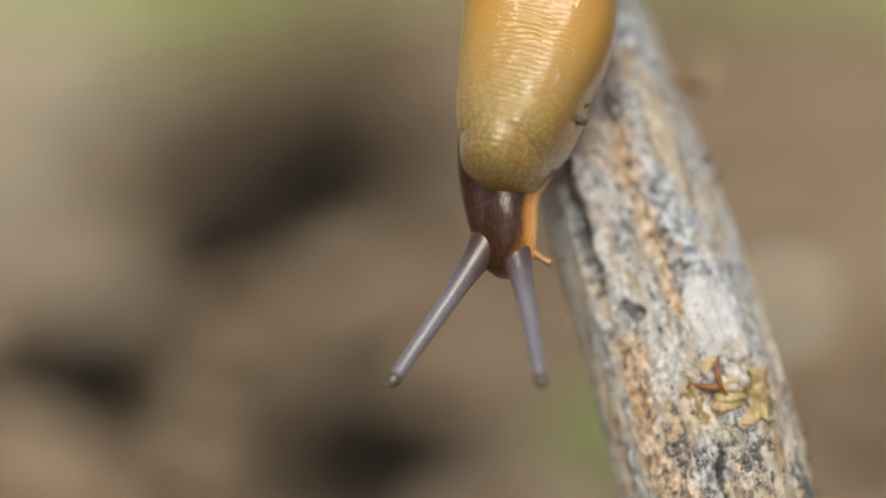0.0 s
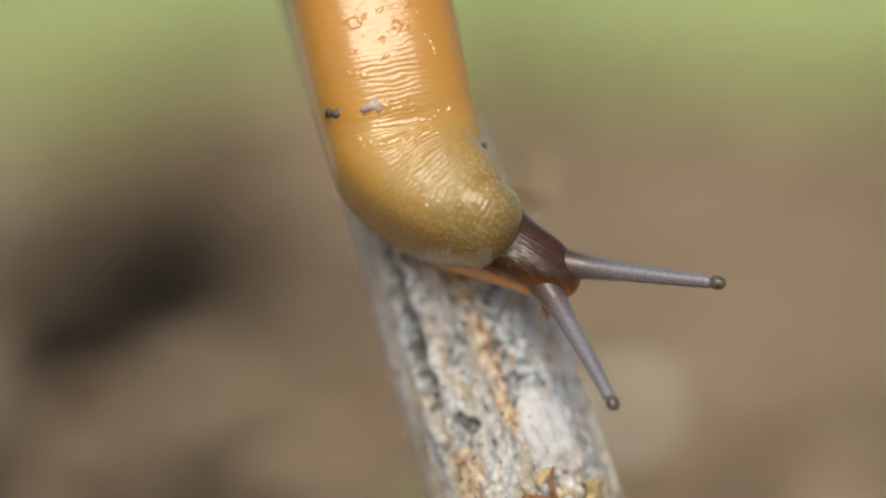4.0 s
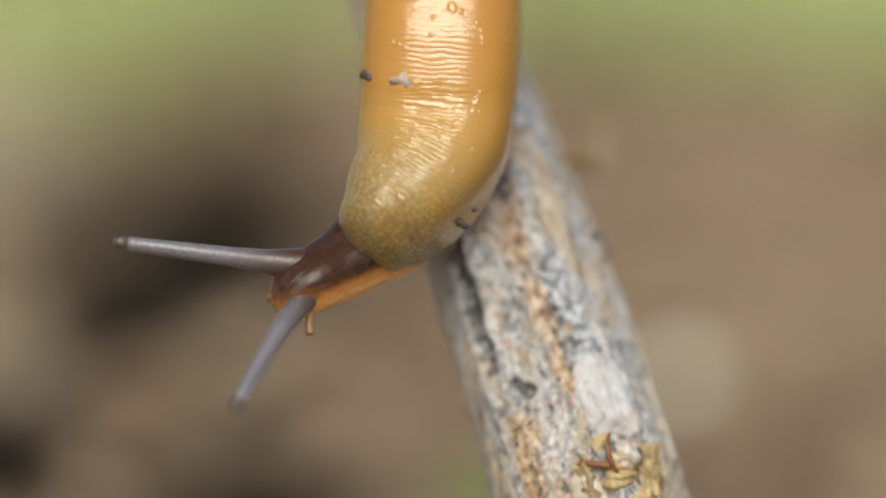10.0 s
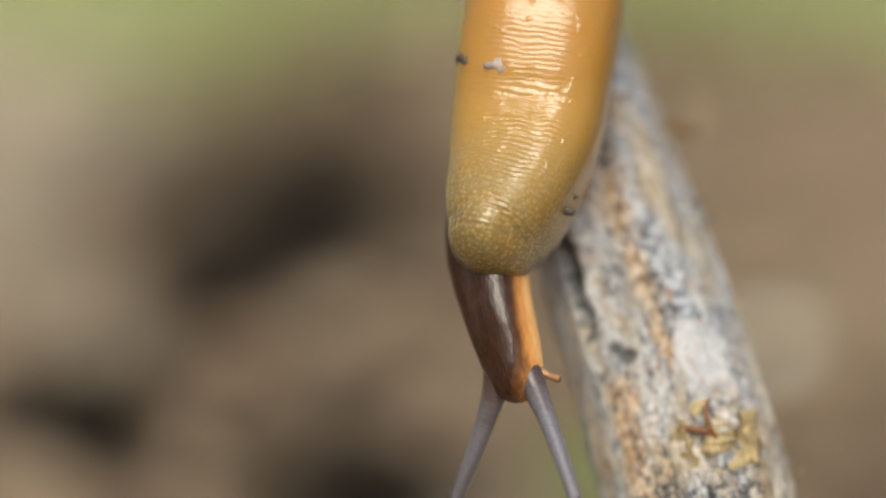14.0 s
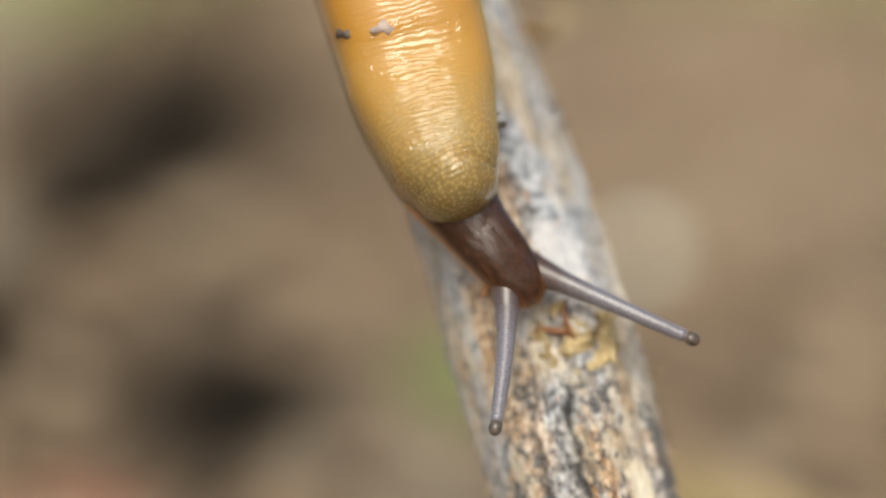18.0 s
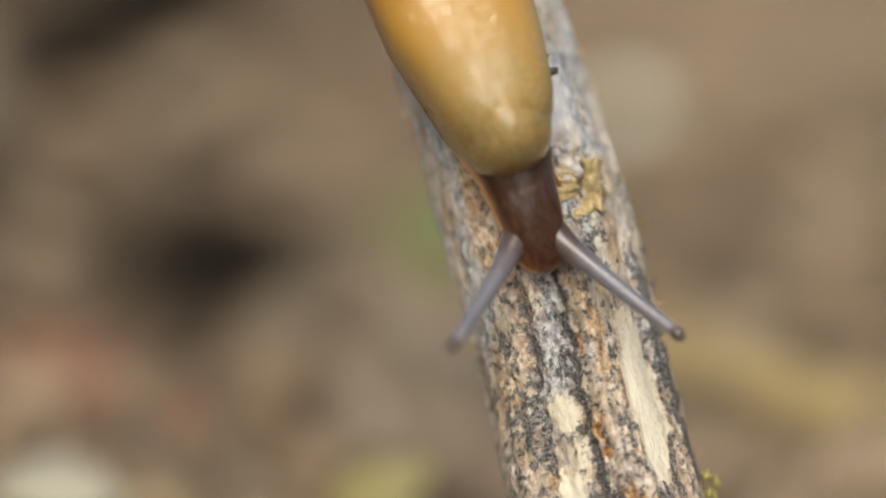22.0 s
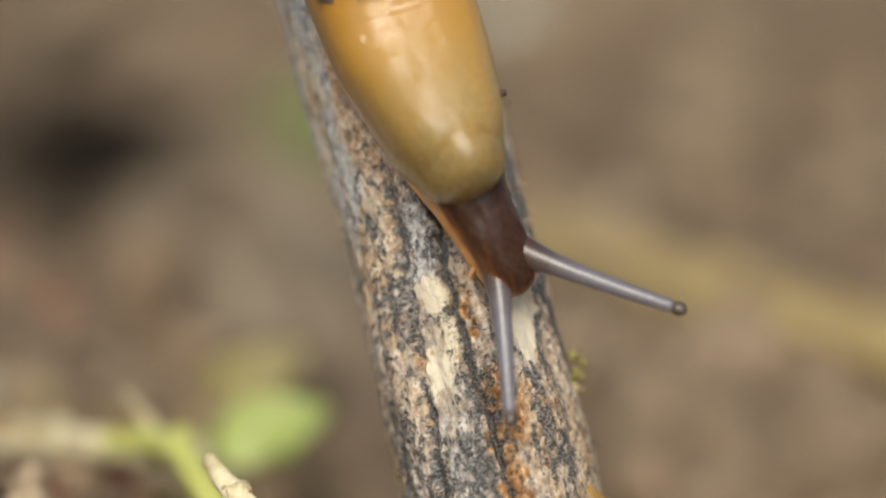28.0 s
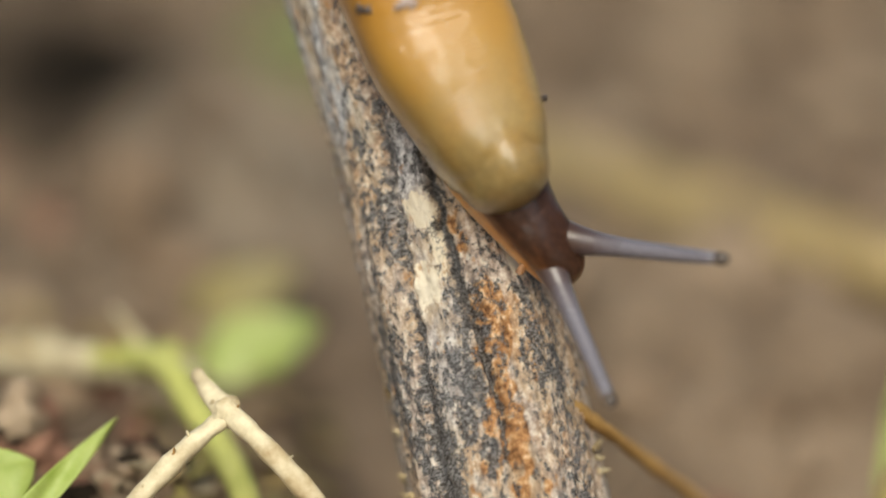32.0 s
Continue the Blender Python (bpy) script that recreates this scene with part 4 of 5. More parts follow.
    crawl(13.5, (5.53, -11.55, 8.40), (4.52, -5.97, 8.80), (2.33, -0.83, 9.55), (2.64, 6.10, 8.50), (1.73, 5.96, 9.50), (-1.83, 9.77, 2.30), (3.49, 5.80, 9.50), (3.71, 13.60, 13.80), -55, 0.8)
    crawl(14, (5.73, -10.89, 8.40), (4.72, -5.14, 8.80), (3.07, 0.22, 9.52), (4.82, 7.40, 8.33), (3.68, 7.58, 9.33), (0.97, 13.43, 3.23), (5.77, 6.77, 9.33), (8.01, 14.96, 12.03), -55, 0.7)
    crawl(14.5, (5.72, -10.29, 8.40), (4.93, -4.52, 8.80), (4.18, 0.79, 9.48), (6.42, 7.71, 8.17), (5.49, 7.73, 9.17), (4.52, 16.00, 12.27), (7.60, 6.75, 9.17), (10.57, 14.33, 12.77), -55, 0.0)
    crawl(15, (6.10, -10.05, 8.40), (5.57, -4.43, 8.80), (5.94, 0.90, 9.45), (8.42, 7.50, 8.00), (7.65, 7.42, 9.00), (6.54, 16.51, 9.00), (9.70, 6.37, 9.00), (15.85, 13.48, 9.00), -55, -0.8)
    crawl(15.5, (5.97, -9.89, 8.40), (5.43, -3.94, 8.80), (6.62, 0.94, 9.39), (9.59, 7.62, 7.80), (8.74, 7.31, 8.80), (7.25, 16.07, 9.40), (10.54, 6.00, 8.80), (19.04, 11.63, 8.80), -43, -1.5)
    crawl(17.5, (6.57, -8.43, 8.40), (7.66, -2.85, 8.80), (9.43, 1.96, 9.15), (13.19, 6.87, 7.00), (12.33, 6.96, 8.00), (11.54, 15.53, 10.30), (13.98, 5.85, 8.00), (22.59, 9.69, 8.10), 5, -2.8)
    crawl(18, (6.72, -7.93, 8.40), (7.97, -2.36, 8.80), (9.73, 2.42, 9.14), (13.48, 7.32, 6.94), (12.77, 7.56, 7.94), (11.23, 15.95, 10.54), (14.42, 6.29, 7.94), (23.06, 10.40, 8.04), 4, -2.8)
    crawl(19, (7.51, -6.58, 8.40), (9.14, -1.06, 8.80), (11.54, 3.69, 9.12), (13.80, 9.18, 6.83), (12.79, 9.03, 7.83), (9.33, 17.00, 9.73), (14.58, 7.90, 7.83), (21.76, 13.34, 7.83), 2, -2.8)
    crawl(20, (8.23, -5.24, 8.40), (10.01, 0.42, 8.80), (11.90, 5.63, 9.09), (14.01, 10.92, 6.72), (12.84, 10.60, 7.72), (9.39, 17.84, 11.62), (14.63, 9.15, 7.72), (21.21, 15.93, 7.72), 5, -2.8)
    crawl(21, (8.82, -3.76, 8.40), (10.59, 1.71, 8.80), (12.79, 7.29, 9.07), (14.08, 12.81, 6.61), (12.69, 12.15, 7.61), (7.54, 18.74, 10.71), (15.16, 12.02, 7.61), (21.01, 18.40, 9.61), 8, -2.8)
    crawl(22, (9.32, -2.36, 8.40), (11.55, 3.40, 8.80), (13.42, 8.81, 9.05), (15.03, 14.10, 6.50), (13.65, 13.44, 7.50), (9.57, 19.91, 12.00), (16.10, 13.31, 7.50), (22.55, 19.05, 9.60), 13, -2.8)
    crawl(23, (10.16, -0.72, 8.40), (12.13, 5.19, 8.80), (14.11, 10.49, 9.05), (15.86, 15.70, 6.50), (14.70, 15.05, 7.50), (12.50, 21.65, 13.00), (17.58, 14.33, 7.50), (24.50, 19.17, 10.30), 18, -2.8)
    crawl(23.5, (10.82, -0.23, 8.40), (12.88, 5.52, 8.80), (14.76, 10.92, 9.05), (17.31, 16.05, 6.50), (16.35, 15.87, 7.50), (14.88, 22.82, 12.90), (18.74, 14.39, 7.50), (26.38, 17.35, 11.00), 20, -2.8)
    crawl(24, (10.88, 0.31, 8.40), (13.00, 6.06, 8.80), (14.82, 11.52, 9.05), (18.00, 16.59, 6.50), (17.29, 16.74, 7.50), (16.86, 23.82, 12.90), (19.25, 14.67, 7.50), (27.42, 16.83, 10.30), 22, -2.8)
    crawl(24.5, (10.57, 0.71, 8.40), (12.85, 6.29, 8.80), (14.53, 11.85, 9.05), (17.52, 16.83, 6.50), (16.81, 17.14, 7.50), (16.84, 24.77, 12.10), (19.08, 15.40, 7.50), (26.74, 18.62, 10.70), 24, -2.8)
    crawl(26.5, (11.03, 2.81, 8.40), (13.57, 8.40, 8.80), (16.06, 14.46, 9.05), (18.45, 19.29, 6.50), (17.58, 19.07, 7.50), (16.44, 26.99, 11.40), (19.66, 18.97, 7.50), (27.19, 22.80, 10.30), 26, -2.8)
    crawl(27, (12.92, 4.49, 8.40), (15.33, 10.24, 8.80), (17.44, 15.71, 9.05), (20.14, 20.66, 6.50), (18.96, 20.30, 7.50), (18.79, 28.79, 10.10), (21.06, 19.53, 7.50), (28.46, 22.80, 11.20), 26, -2.8)
    crawl(28, (14.02, 5.78, 8.40), (16.09, 11.52, 8.80), (18.29, 17.16, 9.05), (20.82, 22.28, 6.50), (19.95, 21.91, 7.50), (20.18, 30.63, 9.30), (22.05, 21.15, 7.50), (30.09, 24.46, 9.40), 26, -2.8)
    crawl(28.6, (14.64, 6.58, 8.40), (16.71, 12.31, 8.80), (18.71, 18.02, 9.05), (20.84, 23.39, 6.50), (19.09, 23.96, 7.50), (17.26, 30.83, 12.90), (21.88, 23.38, 7.50), (28.06, 28.43, 11.40), 26, -2.8)
    crawl(29, (14.93, 7.62, 8.40), (16.99, 13.35, 8.80), (18.88, 18.82, 9.05), (20.60, 24.08, 6.50), (19.26, 23.54, 7.50), (16.37, 31.08, 11.20), (21.98, 23.44, 7.50), (27.68, 29.93, 9.60), 26, -2.8)
    crawl(30, (15.50, 8.88, 8.40), (17.56, 14.59, 8.80), (18.99, 20.37, 9.05), (20.56, 25.14, 6.50), (19.23, 24.44, 7.50), (16.58, 31.60, 12.10), (22.10, 24.50, 7.50), (27.39, 30.99, 10.50), 26, -2.8)
    crawl(30.6, (15.71, 9.48, 8.40), (17.71, 15.19, 8.80), (19.51, 21.13, 9.05), (21.42, 25.59, 6.50), (20.23, 25.37, 7.50), (19.08, 32.42, 12.80), (22.64, 24.62, 7.50), (29.70, 28.33, 11.50), 26, -2.8)
    crawl(31, (16.16, 9.77, 8.40), (18.06, 15.64, 8.80), (20.11, 21.42, 9.05), (22.35, 25.73, 6.50), (21.30, 25.84, 7.50), (20.95, 33.50, 12.00), (23.10, 24.43, 7.50), (31.45, 28.55, 8.10), 26, -2.8)
    crawl(31.6, (16.80, 10.78, 8.40), (18.80, 16.42, 8.80), (21.10, 22.21, 9.05), (23.63, 26.44, 6.50), (22.89, 26.64, 7.50), (23.18, 33.70, 12.90), (24.64, 25.08, 7.50), (31.80, 28.17, 11.80), 26, -2.8)
    crawl(32, (16.67, 11.23, 8.40), (18.88, 16.78, 8.80), (21.34, 22.57, 9.05), (24.23, 26.58, 6.50), (23.65, 27.01, 7.50), (26.16, 34.63, 11.30), (25.46, 25.19, 7.50), (32.67, 26.81, 12.50), 26, -2.8)


def spline(points, q):
    """Catmull-Rom: q = 0 at points[1]."""
    i = max(0, min(len(points) - 4, int(math.floor(q))))
    f = q - i
    p0, p1, p2, p3 = points[i:i + 4]
    at = 0.5 * ((2 * p1) + (p2 - p0) * f + (2 * p0 - 5 * p1 + 4 * p2 - p3) * f * f + (3 * p1 - p0 - 3 * p2 + p3) * f ** 3)
    way = 0.5 * ((p2 - p0) + 2 * (2 * p0 - 5 * p1 + 4 * p2 - p3) * f + 3 * (3 * p1 - p0 - 3 * p2 + p3) * f * f)
    return at, way.normalized()


def body_line(k):
    girdle, waist, rim, nose = k[:4]
    up, side = [], girdle.x + k[9] - float(axis_u(-girdle.y - 10))
    for i in range(1, 7):
        v = -girdle.y - 10 * i
        up.append(Vector((float(axis_u(v)) + side * 0.6 ** (i - 1), -v, 8.4)))
    ahead = rim + (rim - waist) * 0.6 + (nose - rim) * 0.4
    return [ahead, rim, waist, girdle] + up


def neck_line(k):
    girdle, waist, rim, nose = k[:4]
    back = (rim - nose).normalized()
    tip = nose + back * 1.1
    low = Vector((0, 0, -1))
    up = body_line(k)[4] + low * 1.8
    return [tip - back * 3, tip, rim + low * 1.75 + (waist - rim) * 0.06, waist + low * 1.9, girdle + low * 1.8, up, up * 2 - girdle]


def stand(at, way, roll):
    """A pose whose y runs along way and whose z is the slug's back, in metres."""
    back = Vector((math.sin(radians(roll)), 0, math.cos(radians(roll))))
    back = (back - way * back.dot(way)).normalized()
    side = way.cross(back)
    m = Matrix((side, way, back)).transposed().to_4x4()
    m.translation = at * MM
    return m


MANTLE_D = (0, 0.7, 2.3, 3.9, 7.0, 9.4, 11.4, 13.8, 17, 22, 30, 38, 45, 50)
MANTLE_R = (1.95, 2.35, 2.87, 3.4, 4.0, 4.36, 4.44, 4.56, 4.6, 4.6, 4.3, 3.2, 1.9, 0.8)
MANTLE_T = (0.2, 0.8, 1.6, 2.6, 4.0, 6.0, 8.5, 10.5, 13, 15, 18, 22, 30, 38, 45, 50)
MANTLE_H = (2.9, 3.5, 3.86, 3.96, 3.96, 3.9, 3.8, 3.82, 4.3, 4.52, 4.42, 4.25, 4.0, 3.0, 1.8, 0.75)
NECK_D = (0, 0.3, 0.7, 1.0, 1.5, 2.0, 3.0, 4.0)
NECK_R = (1.5, 1.75, 1.95, 2.2, 2.9, 3.3, 3.6, 3.6)


def band(name, radius, s, mat, parent, flat=0.92, long=1.0, rows=44, sides=60):
    """One rigid rounded ring of the body; "rest" holds where its skin lies on the stretched-out animal."""
    lat = np.linspace(0.02, math.pi - 0.02, rows)
    lon = np.arange(sides) * 2 * math.pi / sides
    A, B = np.meshgrid(lat, lon, indexing="ij")
    square = 0.7 if mat == NECK else (float(np.interp(s, (2, 4, 8, 12, 22), (0.8, 0.66, 0.64, 0.68, 0.68))) if flat < 1.3 and radius > 1.9 and mat == MANTLE else 1.0)  # a broad back
    cb, sb = np.sign(np.cos(B)) * np.abs(np.cos(B)) ** square, np.sign(np.sin(B)) * np.abs(np.sin(B)) ** square
    x, y, z = radius * np.sin(A) * cb, radius * long * np.cos(A), radius * flat * np.sin(A) * sb
    v = np.stack([x.ravel(), y.ravel(), z.ravel()], 1)
    f = grid_faces(rows, sides, True) + [tuple(range(sides)), tuple(range(rows * sides - 1, (rows - 1) * sides - 1, -1))]
    f = [tuple(reversed(c)) for c in f]
    return link_mesh(name, v * MM, f, mat, parent, vectors={"rest": v - np.array((0, s, 0))})


class Slug:
    def __init__(self):
        self.root = thing("slug", "glossy orange-yellow slug with dark brown head and grey eye stalks", "slug")
        self.root.matrix_basis = TWIG @ Matrix.Diagonal((1, -1, 1, 1))
        self.moving = []  # mesh, and its pose from one moment of the crawl

        def ring(kind, q, s):
            if kind == "neck":
                def at(k):
                    p, way = spline(neck_line(k), q)
                    return stand(p, -way, k[8] * max(0.35, 1 - 0.3 * q))
            else:
                def at(k):
                    p, way = spline(body_line(k), q)
                    return stand(p, -way, k[8] * 0.35 * max(0, 1 - q / 3))
            return at

        d = 1.2
        while d < 50:
            r = float(np.interp(d, MANTLE_D, MANTLE_R))
            q = d / 6.0 if d < 12 else 2 + (d - 12) / 10.4
            name = "mantle_band" if d < 21 else "tail_band"
            self.moving.append((band(name, r, d, MANTLE, self.root, float(np.interp(d, MANTLE_T, MANTLE_H)) / r, float(np.interp(d, (1.2, 2.2, 4, 9, 14), (0.8, 0.85, 1.0, 1.0, 1.3)))), ring("body", q, d)))
            d += 0.15 if d < 2 else 0.30 if d < 21 else 1.0
        for i in range(64):
            q = 1.3 * i / 42 if i < 42 else 1.3 + 2.4 * (i - 41) / 22
            r = float(np.interp(q, NECK_D, NECK_R))
            self.moving.append((band("neck_band", r, q * 6.0, NECK, self.root, 0.95, 1.25), ring("neck", q, q * 6)))
        self.stalks()
        self.crumbs()

    def head(self, k):
        p, way = spline(neck_line(k), 0.0)
        return stand(p, -way, k[8])

    def stalks(self):
        count = 40
        for which in (4, 6):
            for i in range(count):
                f = 0.975 if i == count - 1 else 0.93 * i / (count - 2)
                r = float(np.interp(f, (0, 0.1, 0.2, 0.32, 0.5, 0.75, 0.9, 1), (1.15, 1.08, 0.90, 0.70, 0.55, 0.46, 0.40, 0.40)))

                def at(k, which=which, f=f):
                    base, tip = k[which], k[which + 1]
                    back = (k[2] - k[3]).normalized()
                    deep = min(2.2, 0.42 * (k[2] - k[3]).length)
                    bend = base + (tip - base) * 0.16 - back * 0.1
                    base = k[3] + (base - k[3]) * 0.30 + back * deep + Vector((0, 0, -0.8))
                    p = base * (1 - f) ** 2 + bend * 2 * f * (1 - f) + tip * f * f
                    way = ((bend - base) * (1 - f) + (tip - bend) * f).normalized()
                    return stand(p, way, 0)
                last = i == count - 1
                ob = band("eye_knob" if last else "eye_stalk_band", r, f * 9, KNOB if last else STALK, self.root, 1.0, 1.3 if last else float(np.interp(f, (0, 0.2, 0.45, 0.8, 0.93), (1.0, 1.1, 2.6, 2.2, 1.2))), 14, 18)
                self.moving.append((ob, at))
        # short feelers under the mouth
        for side in (-1, 1):
            feeler = tubed("feeler", [(side * 0.0009, 0.0002, -0.0007), (side * 0.0015, 0.0008, -0.0011), (side * 0.0020, 0.0012, -0.0014)], [0.0004, 0.0002, 0.00024], FEELER, self.root, "short brown feeler", 12, 0.05, side)

            def at(k):
                drawn = float(step(0.8, 2.4, -k[2].y))
                return self.head(k) @ Matrix.Translation((0, -0.0016 * drawn, 0.0005 * drawn))
            self.moving.append((feeler, at))

    def crumbs(self):
        # soil crumbs stuck to the mantle: distance behind the rim, angle round the back, size
        for i, (d, a, s) in enumerate(((12.1, 51, 0.62), (11.6, 21, 0.66), (5.2, -88, 0.36), (4.2, -86, 0.46), (15.4, 24, 0.2))):
            r = float(np.interp(d, MANTLE_D, MANTLE_R))
            off = Vector((math.sin(radians(a)) * r, 0, math.cos(radians(a)) * float(np.interp(d, MANTLE_T, MANTLE_H)))) * ((1.02 if abs(a) < 80 else 0.95) * MM)

            def at(k, d=d, off=off):
                q = d / 6.0 if d < 12 else 2 + (d - 12) / 10.4
                p, way = spline(body_line(k), q)
                return stand(p, -way, k[8] * 0.35 * max(0, 1 - q / 3)) @ Matrix.Translation(off)
            crumb = lump("soil_crumb", (0, 0, 0), (s * 1.1 * MM, s * 0.7 * MM, s * 0.75 * MM), (CRUMB, PALECRUMB, CRUMB, CRUMB, REDCRUMB)[i], self.root, "brown soil crumb stuck to the skin", i + 2, 0.9, 2)
            self.moving.append((crumb, at))

    def key(self):
        times = sorted(SLUG_KEYS)
        for ob, at in self.moving:
            walk(ob, [(t, at(SLUG_KEYS[t])) for t in times])


KNOB = plain("eye knob skin", (0.03, 0.024, 0.022), (0.15, 0.115, 0.09), 4000, 0.25, 0.00002)
FEELER = plain("feeler skin", (0.16, 0.07, 0.03), (0.42, 0.22, 0.10), 3000, 0.3, 0.00005)

# ---- build ----
ground_sheet()
twig()


def litter():
    # plants and straw by the foot of the twig
    a = thing("dry_stalk", "pale yellow dry stalk lying on the soil", "stalk", (-0.00055, 0, 0))
    tubed("stalk", [(-0.0142, 0.237, 0.0026), (-0.0063, 0.2345, 0.0028), (0.0006, 0.231, 0.0032), (0.0036, 0.2284, 0.0036)], [0.00115, 0.00115, 0.0011, 0.00095], STEM, a, "", 14, 0.12, 1)
    tubed("split_end", [(0.0008, 0.231, 0.0045), (-0.0004, 0.2312, 0.0062), (-0.0012, 0.2315, 0.0072)], [0.0004, 0.0002, 0.00006], STRAW, a, "", 8, 0.2, 2)
    rng = random.Random(7)
    for n in range(14):
        x = -0.0142 + 0.0178 * rng.random()
        y, z = 0.2365 - 0.42 * (x + 0.0142), 0.0030 + 0.05 * (x + 0.0142)
        up = rng.uniform(0.0008, 0.0018)
        tubed("fray", [(x, y, z), (x + rng.uniform(-1, 1) * 0.0008, y, z + up * 0.7), (x + rng.uniform(-1, 1) * 0.0022, y - 0.0004, z + up)], [0.0003, 0.00022, 0.00008], rng.choice((STRAW, STEM, BROWNTWIG)), a, "", 7, 0.4, n)
    b = thing("seedling", "young green seedling with soft rounded leaves", "seedling", (-0.00055, 0, 0))
    tubed("stem", [(-0.0022, 0.2322, 0.0033), (0.0002, 0.2306, 0.0040), (0.0022, 0.2272, 0.0046), (0.0037, 0.2232, 0.0035), (0.0052, 0.2204, 0.0022), (0.0066, 0.2161, 0.0005), (0.0076, 0.2125, -0.002)], [0.0008, 0.0010, 0.00095, 0.0009, 0.00085, 0.00085, 0.00085], GREENSTEM, b, "", 14, 0.06, 3)
    leaf("leaf", (0.0042, 0.2390, 0.0000), (0.0118, 0.2390, 0.0030), 0.0046, LEAF, (0, -1, 0.7), 0.02, b, "light green rounded leaf", 0.2)
    leaf("leaf", (0.0034, 0.2500, -0.0014), (0.0108, 0.2505, 0.0030), 0.0048, YELLOWLEAF, (0, -1, 0.6), 0.1, b, "yellowing leaf", 0.6)
    tubed("petiole", [(0.0024, 0.2288, 0.0050), (0.0030, 0.2345, 0.0024), (0.0042, 0.2390, 0.0006)], [0.0007, 0.0005, 0.0003], GREENSTEM, b, "", 10, 0.05, 4)
    c = thing("straw_fork", "dry forked straw, pale tan and frayed", "straw", (-0.00055, 0, 0))
    tubed("straw", [(0.0039, 0.2136, 0.0093), (0.0054, 0.211, 0.0082), (0.0085, 0.2079, 0.006), (0.0129, 0.2052, 0.0012), (0.0140, 0.2045, -0.001)], [0.00042, 0.00066, 0.00060, 0.00062, 0.0006], STRAW, c, "", 14, 0.17, 5)
    lump("knot", (0.0055, 0.2108, 0.0082), (0.0008, 0.0007, 0.0008), STRAW, c, "swollen straw knot", 3, 0.6, 3)
    tubed("straw", [(0.0058, 0.2107, 0.0079), (0.0028, 0.2093, 0.0058), (-0.0011, 0.2074, 0.0022), (-0.003, 0.2065, -0.0008)], [0.0005, 0.00062, 0.0005, 0.0005], STRAW, c, "", 14, 0.18, 6)
    for n in range(10):
        f = rng.random()
        p = Vector((0.0054, 0.2108, 0.0082)).lerp(Vector((0.0129, 0.2050, 0.0014)) if n % 2 else Vector((-0.0011, 0.2072, 0.0024)), f)
        q = p + Vector((rng.uniform(-1, 1), -0.3, rng.uniform(0.3, 1))) * 0.0011
        tubed("fibre", [p, (p + q) / 2, q], [0.0002, 0.00012, 0.00004], rng.choice((STRAW, BROWNTWIG)), c, "", 6, 0.3, n)
    d = thing("grass_shoot", "pointed pale green shoot rising from the soil", "shoot", (-0.00055, 0, 0))
    leaf("blade", (-0.0085, 0.2078, 0.0005), (-0.0006, 0.214, 0.0066), 0.0017, LEAF, (0.3, -1, 0.6), 0.04, d, "", 1.0)
    e = thing("clover_leaf", "pale green rounded leaf near the soil", "leaf", (-0.00055, 0, 0))
    leaf("blade", (-0.0125, 0.2127, 0.0005), (-0.0055, 0.2124, 0.0046), 0.0062, LEAF, (0, -1, 0.4), 0.08, e, "", 0.1)
    tubed("petiole", [(-0.0125, 0.2127, 0.0006), (-0.014, 0.2128, -0.001)], [0.0004, 0.0004], GREENSTEM, e, "", 8)
    f = thing("rootlet", "thin brown rootlet caught on the twig", "rootlet", (-0.00055, 0, 0))
    tubed("root", [(0.0241, 0.2094, 0.0092), (0.0255, 0.2102, 0.0080), (0.0269, 0.2112, 0.0065), (0.0303, 0.2149, 0.0026), (0.0354, 0.219, -0.0032), (0.0440, 0.224, -0.0150)], [0.0003, 0.00045, 0.00042, 0.0004, 0.0004, 0.0004], BROWNTWIG, f, "", 10, 0.25, 7)
    g = thing("tall_grass", "upright green grass blade beside the twig", "grass")
    leaf("blade", (0.0470, 0.2279, -0.016), (0.0475, 0.2300, 0.0028), 0.003, LEAF, (0, -1, 0.2), 0.03, g, "", 1.0)
    h = thing("weed_leaf", "small upright yellow-green weed leaf", "leaf")
    leaf("blade", (0.0428, 0.2195, -0.0175), (0.0448, 0.2178, 0.0014), 0.004, YELLOWLEAF, (0, -1, 0.6), 0.1, h)
    i = thing("low_weed", "small green weed leaf behind the twig", "weed")
    leaf("leaf", (0.0080, 0.300, 0.000), (0.0175, 0.300, 0.0085), 0.0090, DULLLEAF, (0, -1, 0.3), 0.05, i, "", 0.3)
    tubed("stem", [(0.0080, 0.300, 0.001), (0.0060, 0.3005, -0.003)], [0.0006, 0.0006], GREENSTEM, i, "", 8)
    j = thing("dead_straw", "tan dead straw lying across the soil", "straw")
    tubed("straw", [(0.0270, 0.2805, 0.0008), (0.036, 0.270, 0.0010), (0.052, 0.2515, 0.0008)], [0.0024, 0.0024, 0.0024], TANSTRAW, j, "", 14, 0.12, 9)
    tubed("node", [(0.0395, 0.2660, 0.0010), (0.0405, 0.2648, 0.0010), (0.0415, 0.2637, 0.0010)], [0.0026, 0.0029, 0.0026], TANSTRAW, j, "swollen straw node", 14, 0.1, 12)
    tagged(lump("pebble", (0.0306, 0.347, 0.0022), (0.0021, 0.0020, 0.0020), QUARTZ, None, "", 1, 0.12, 3), "small white quartz pebble on soil", "pebble")
    tagged(lump("pebble", (-0.0150, 0.2500, 0.0012), (0.0050, 0.0035, 0.0024), FLATSTONE, None, "", 2, 0.15, 3), "flat pale beige pebble on soil", "pebble")
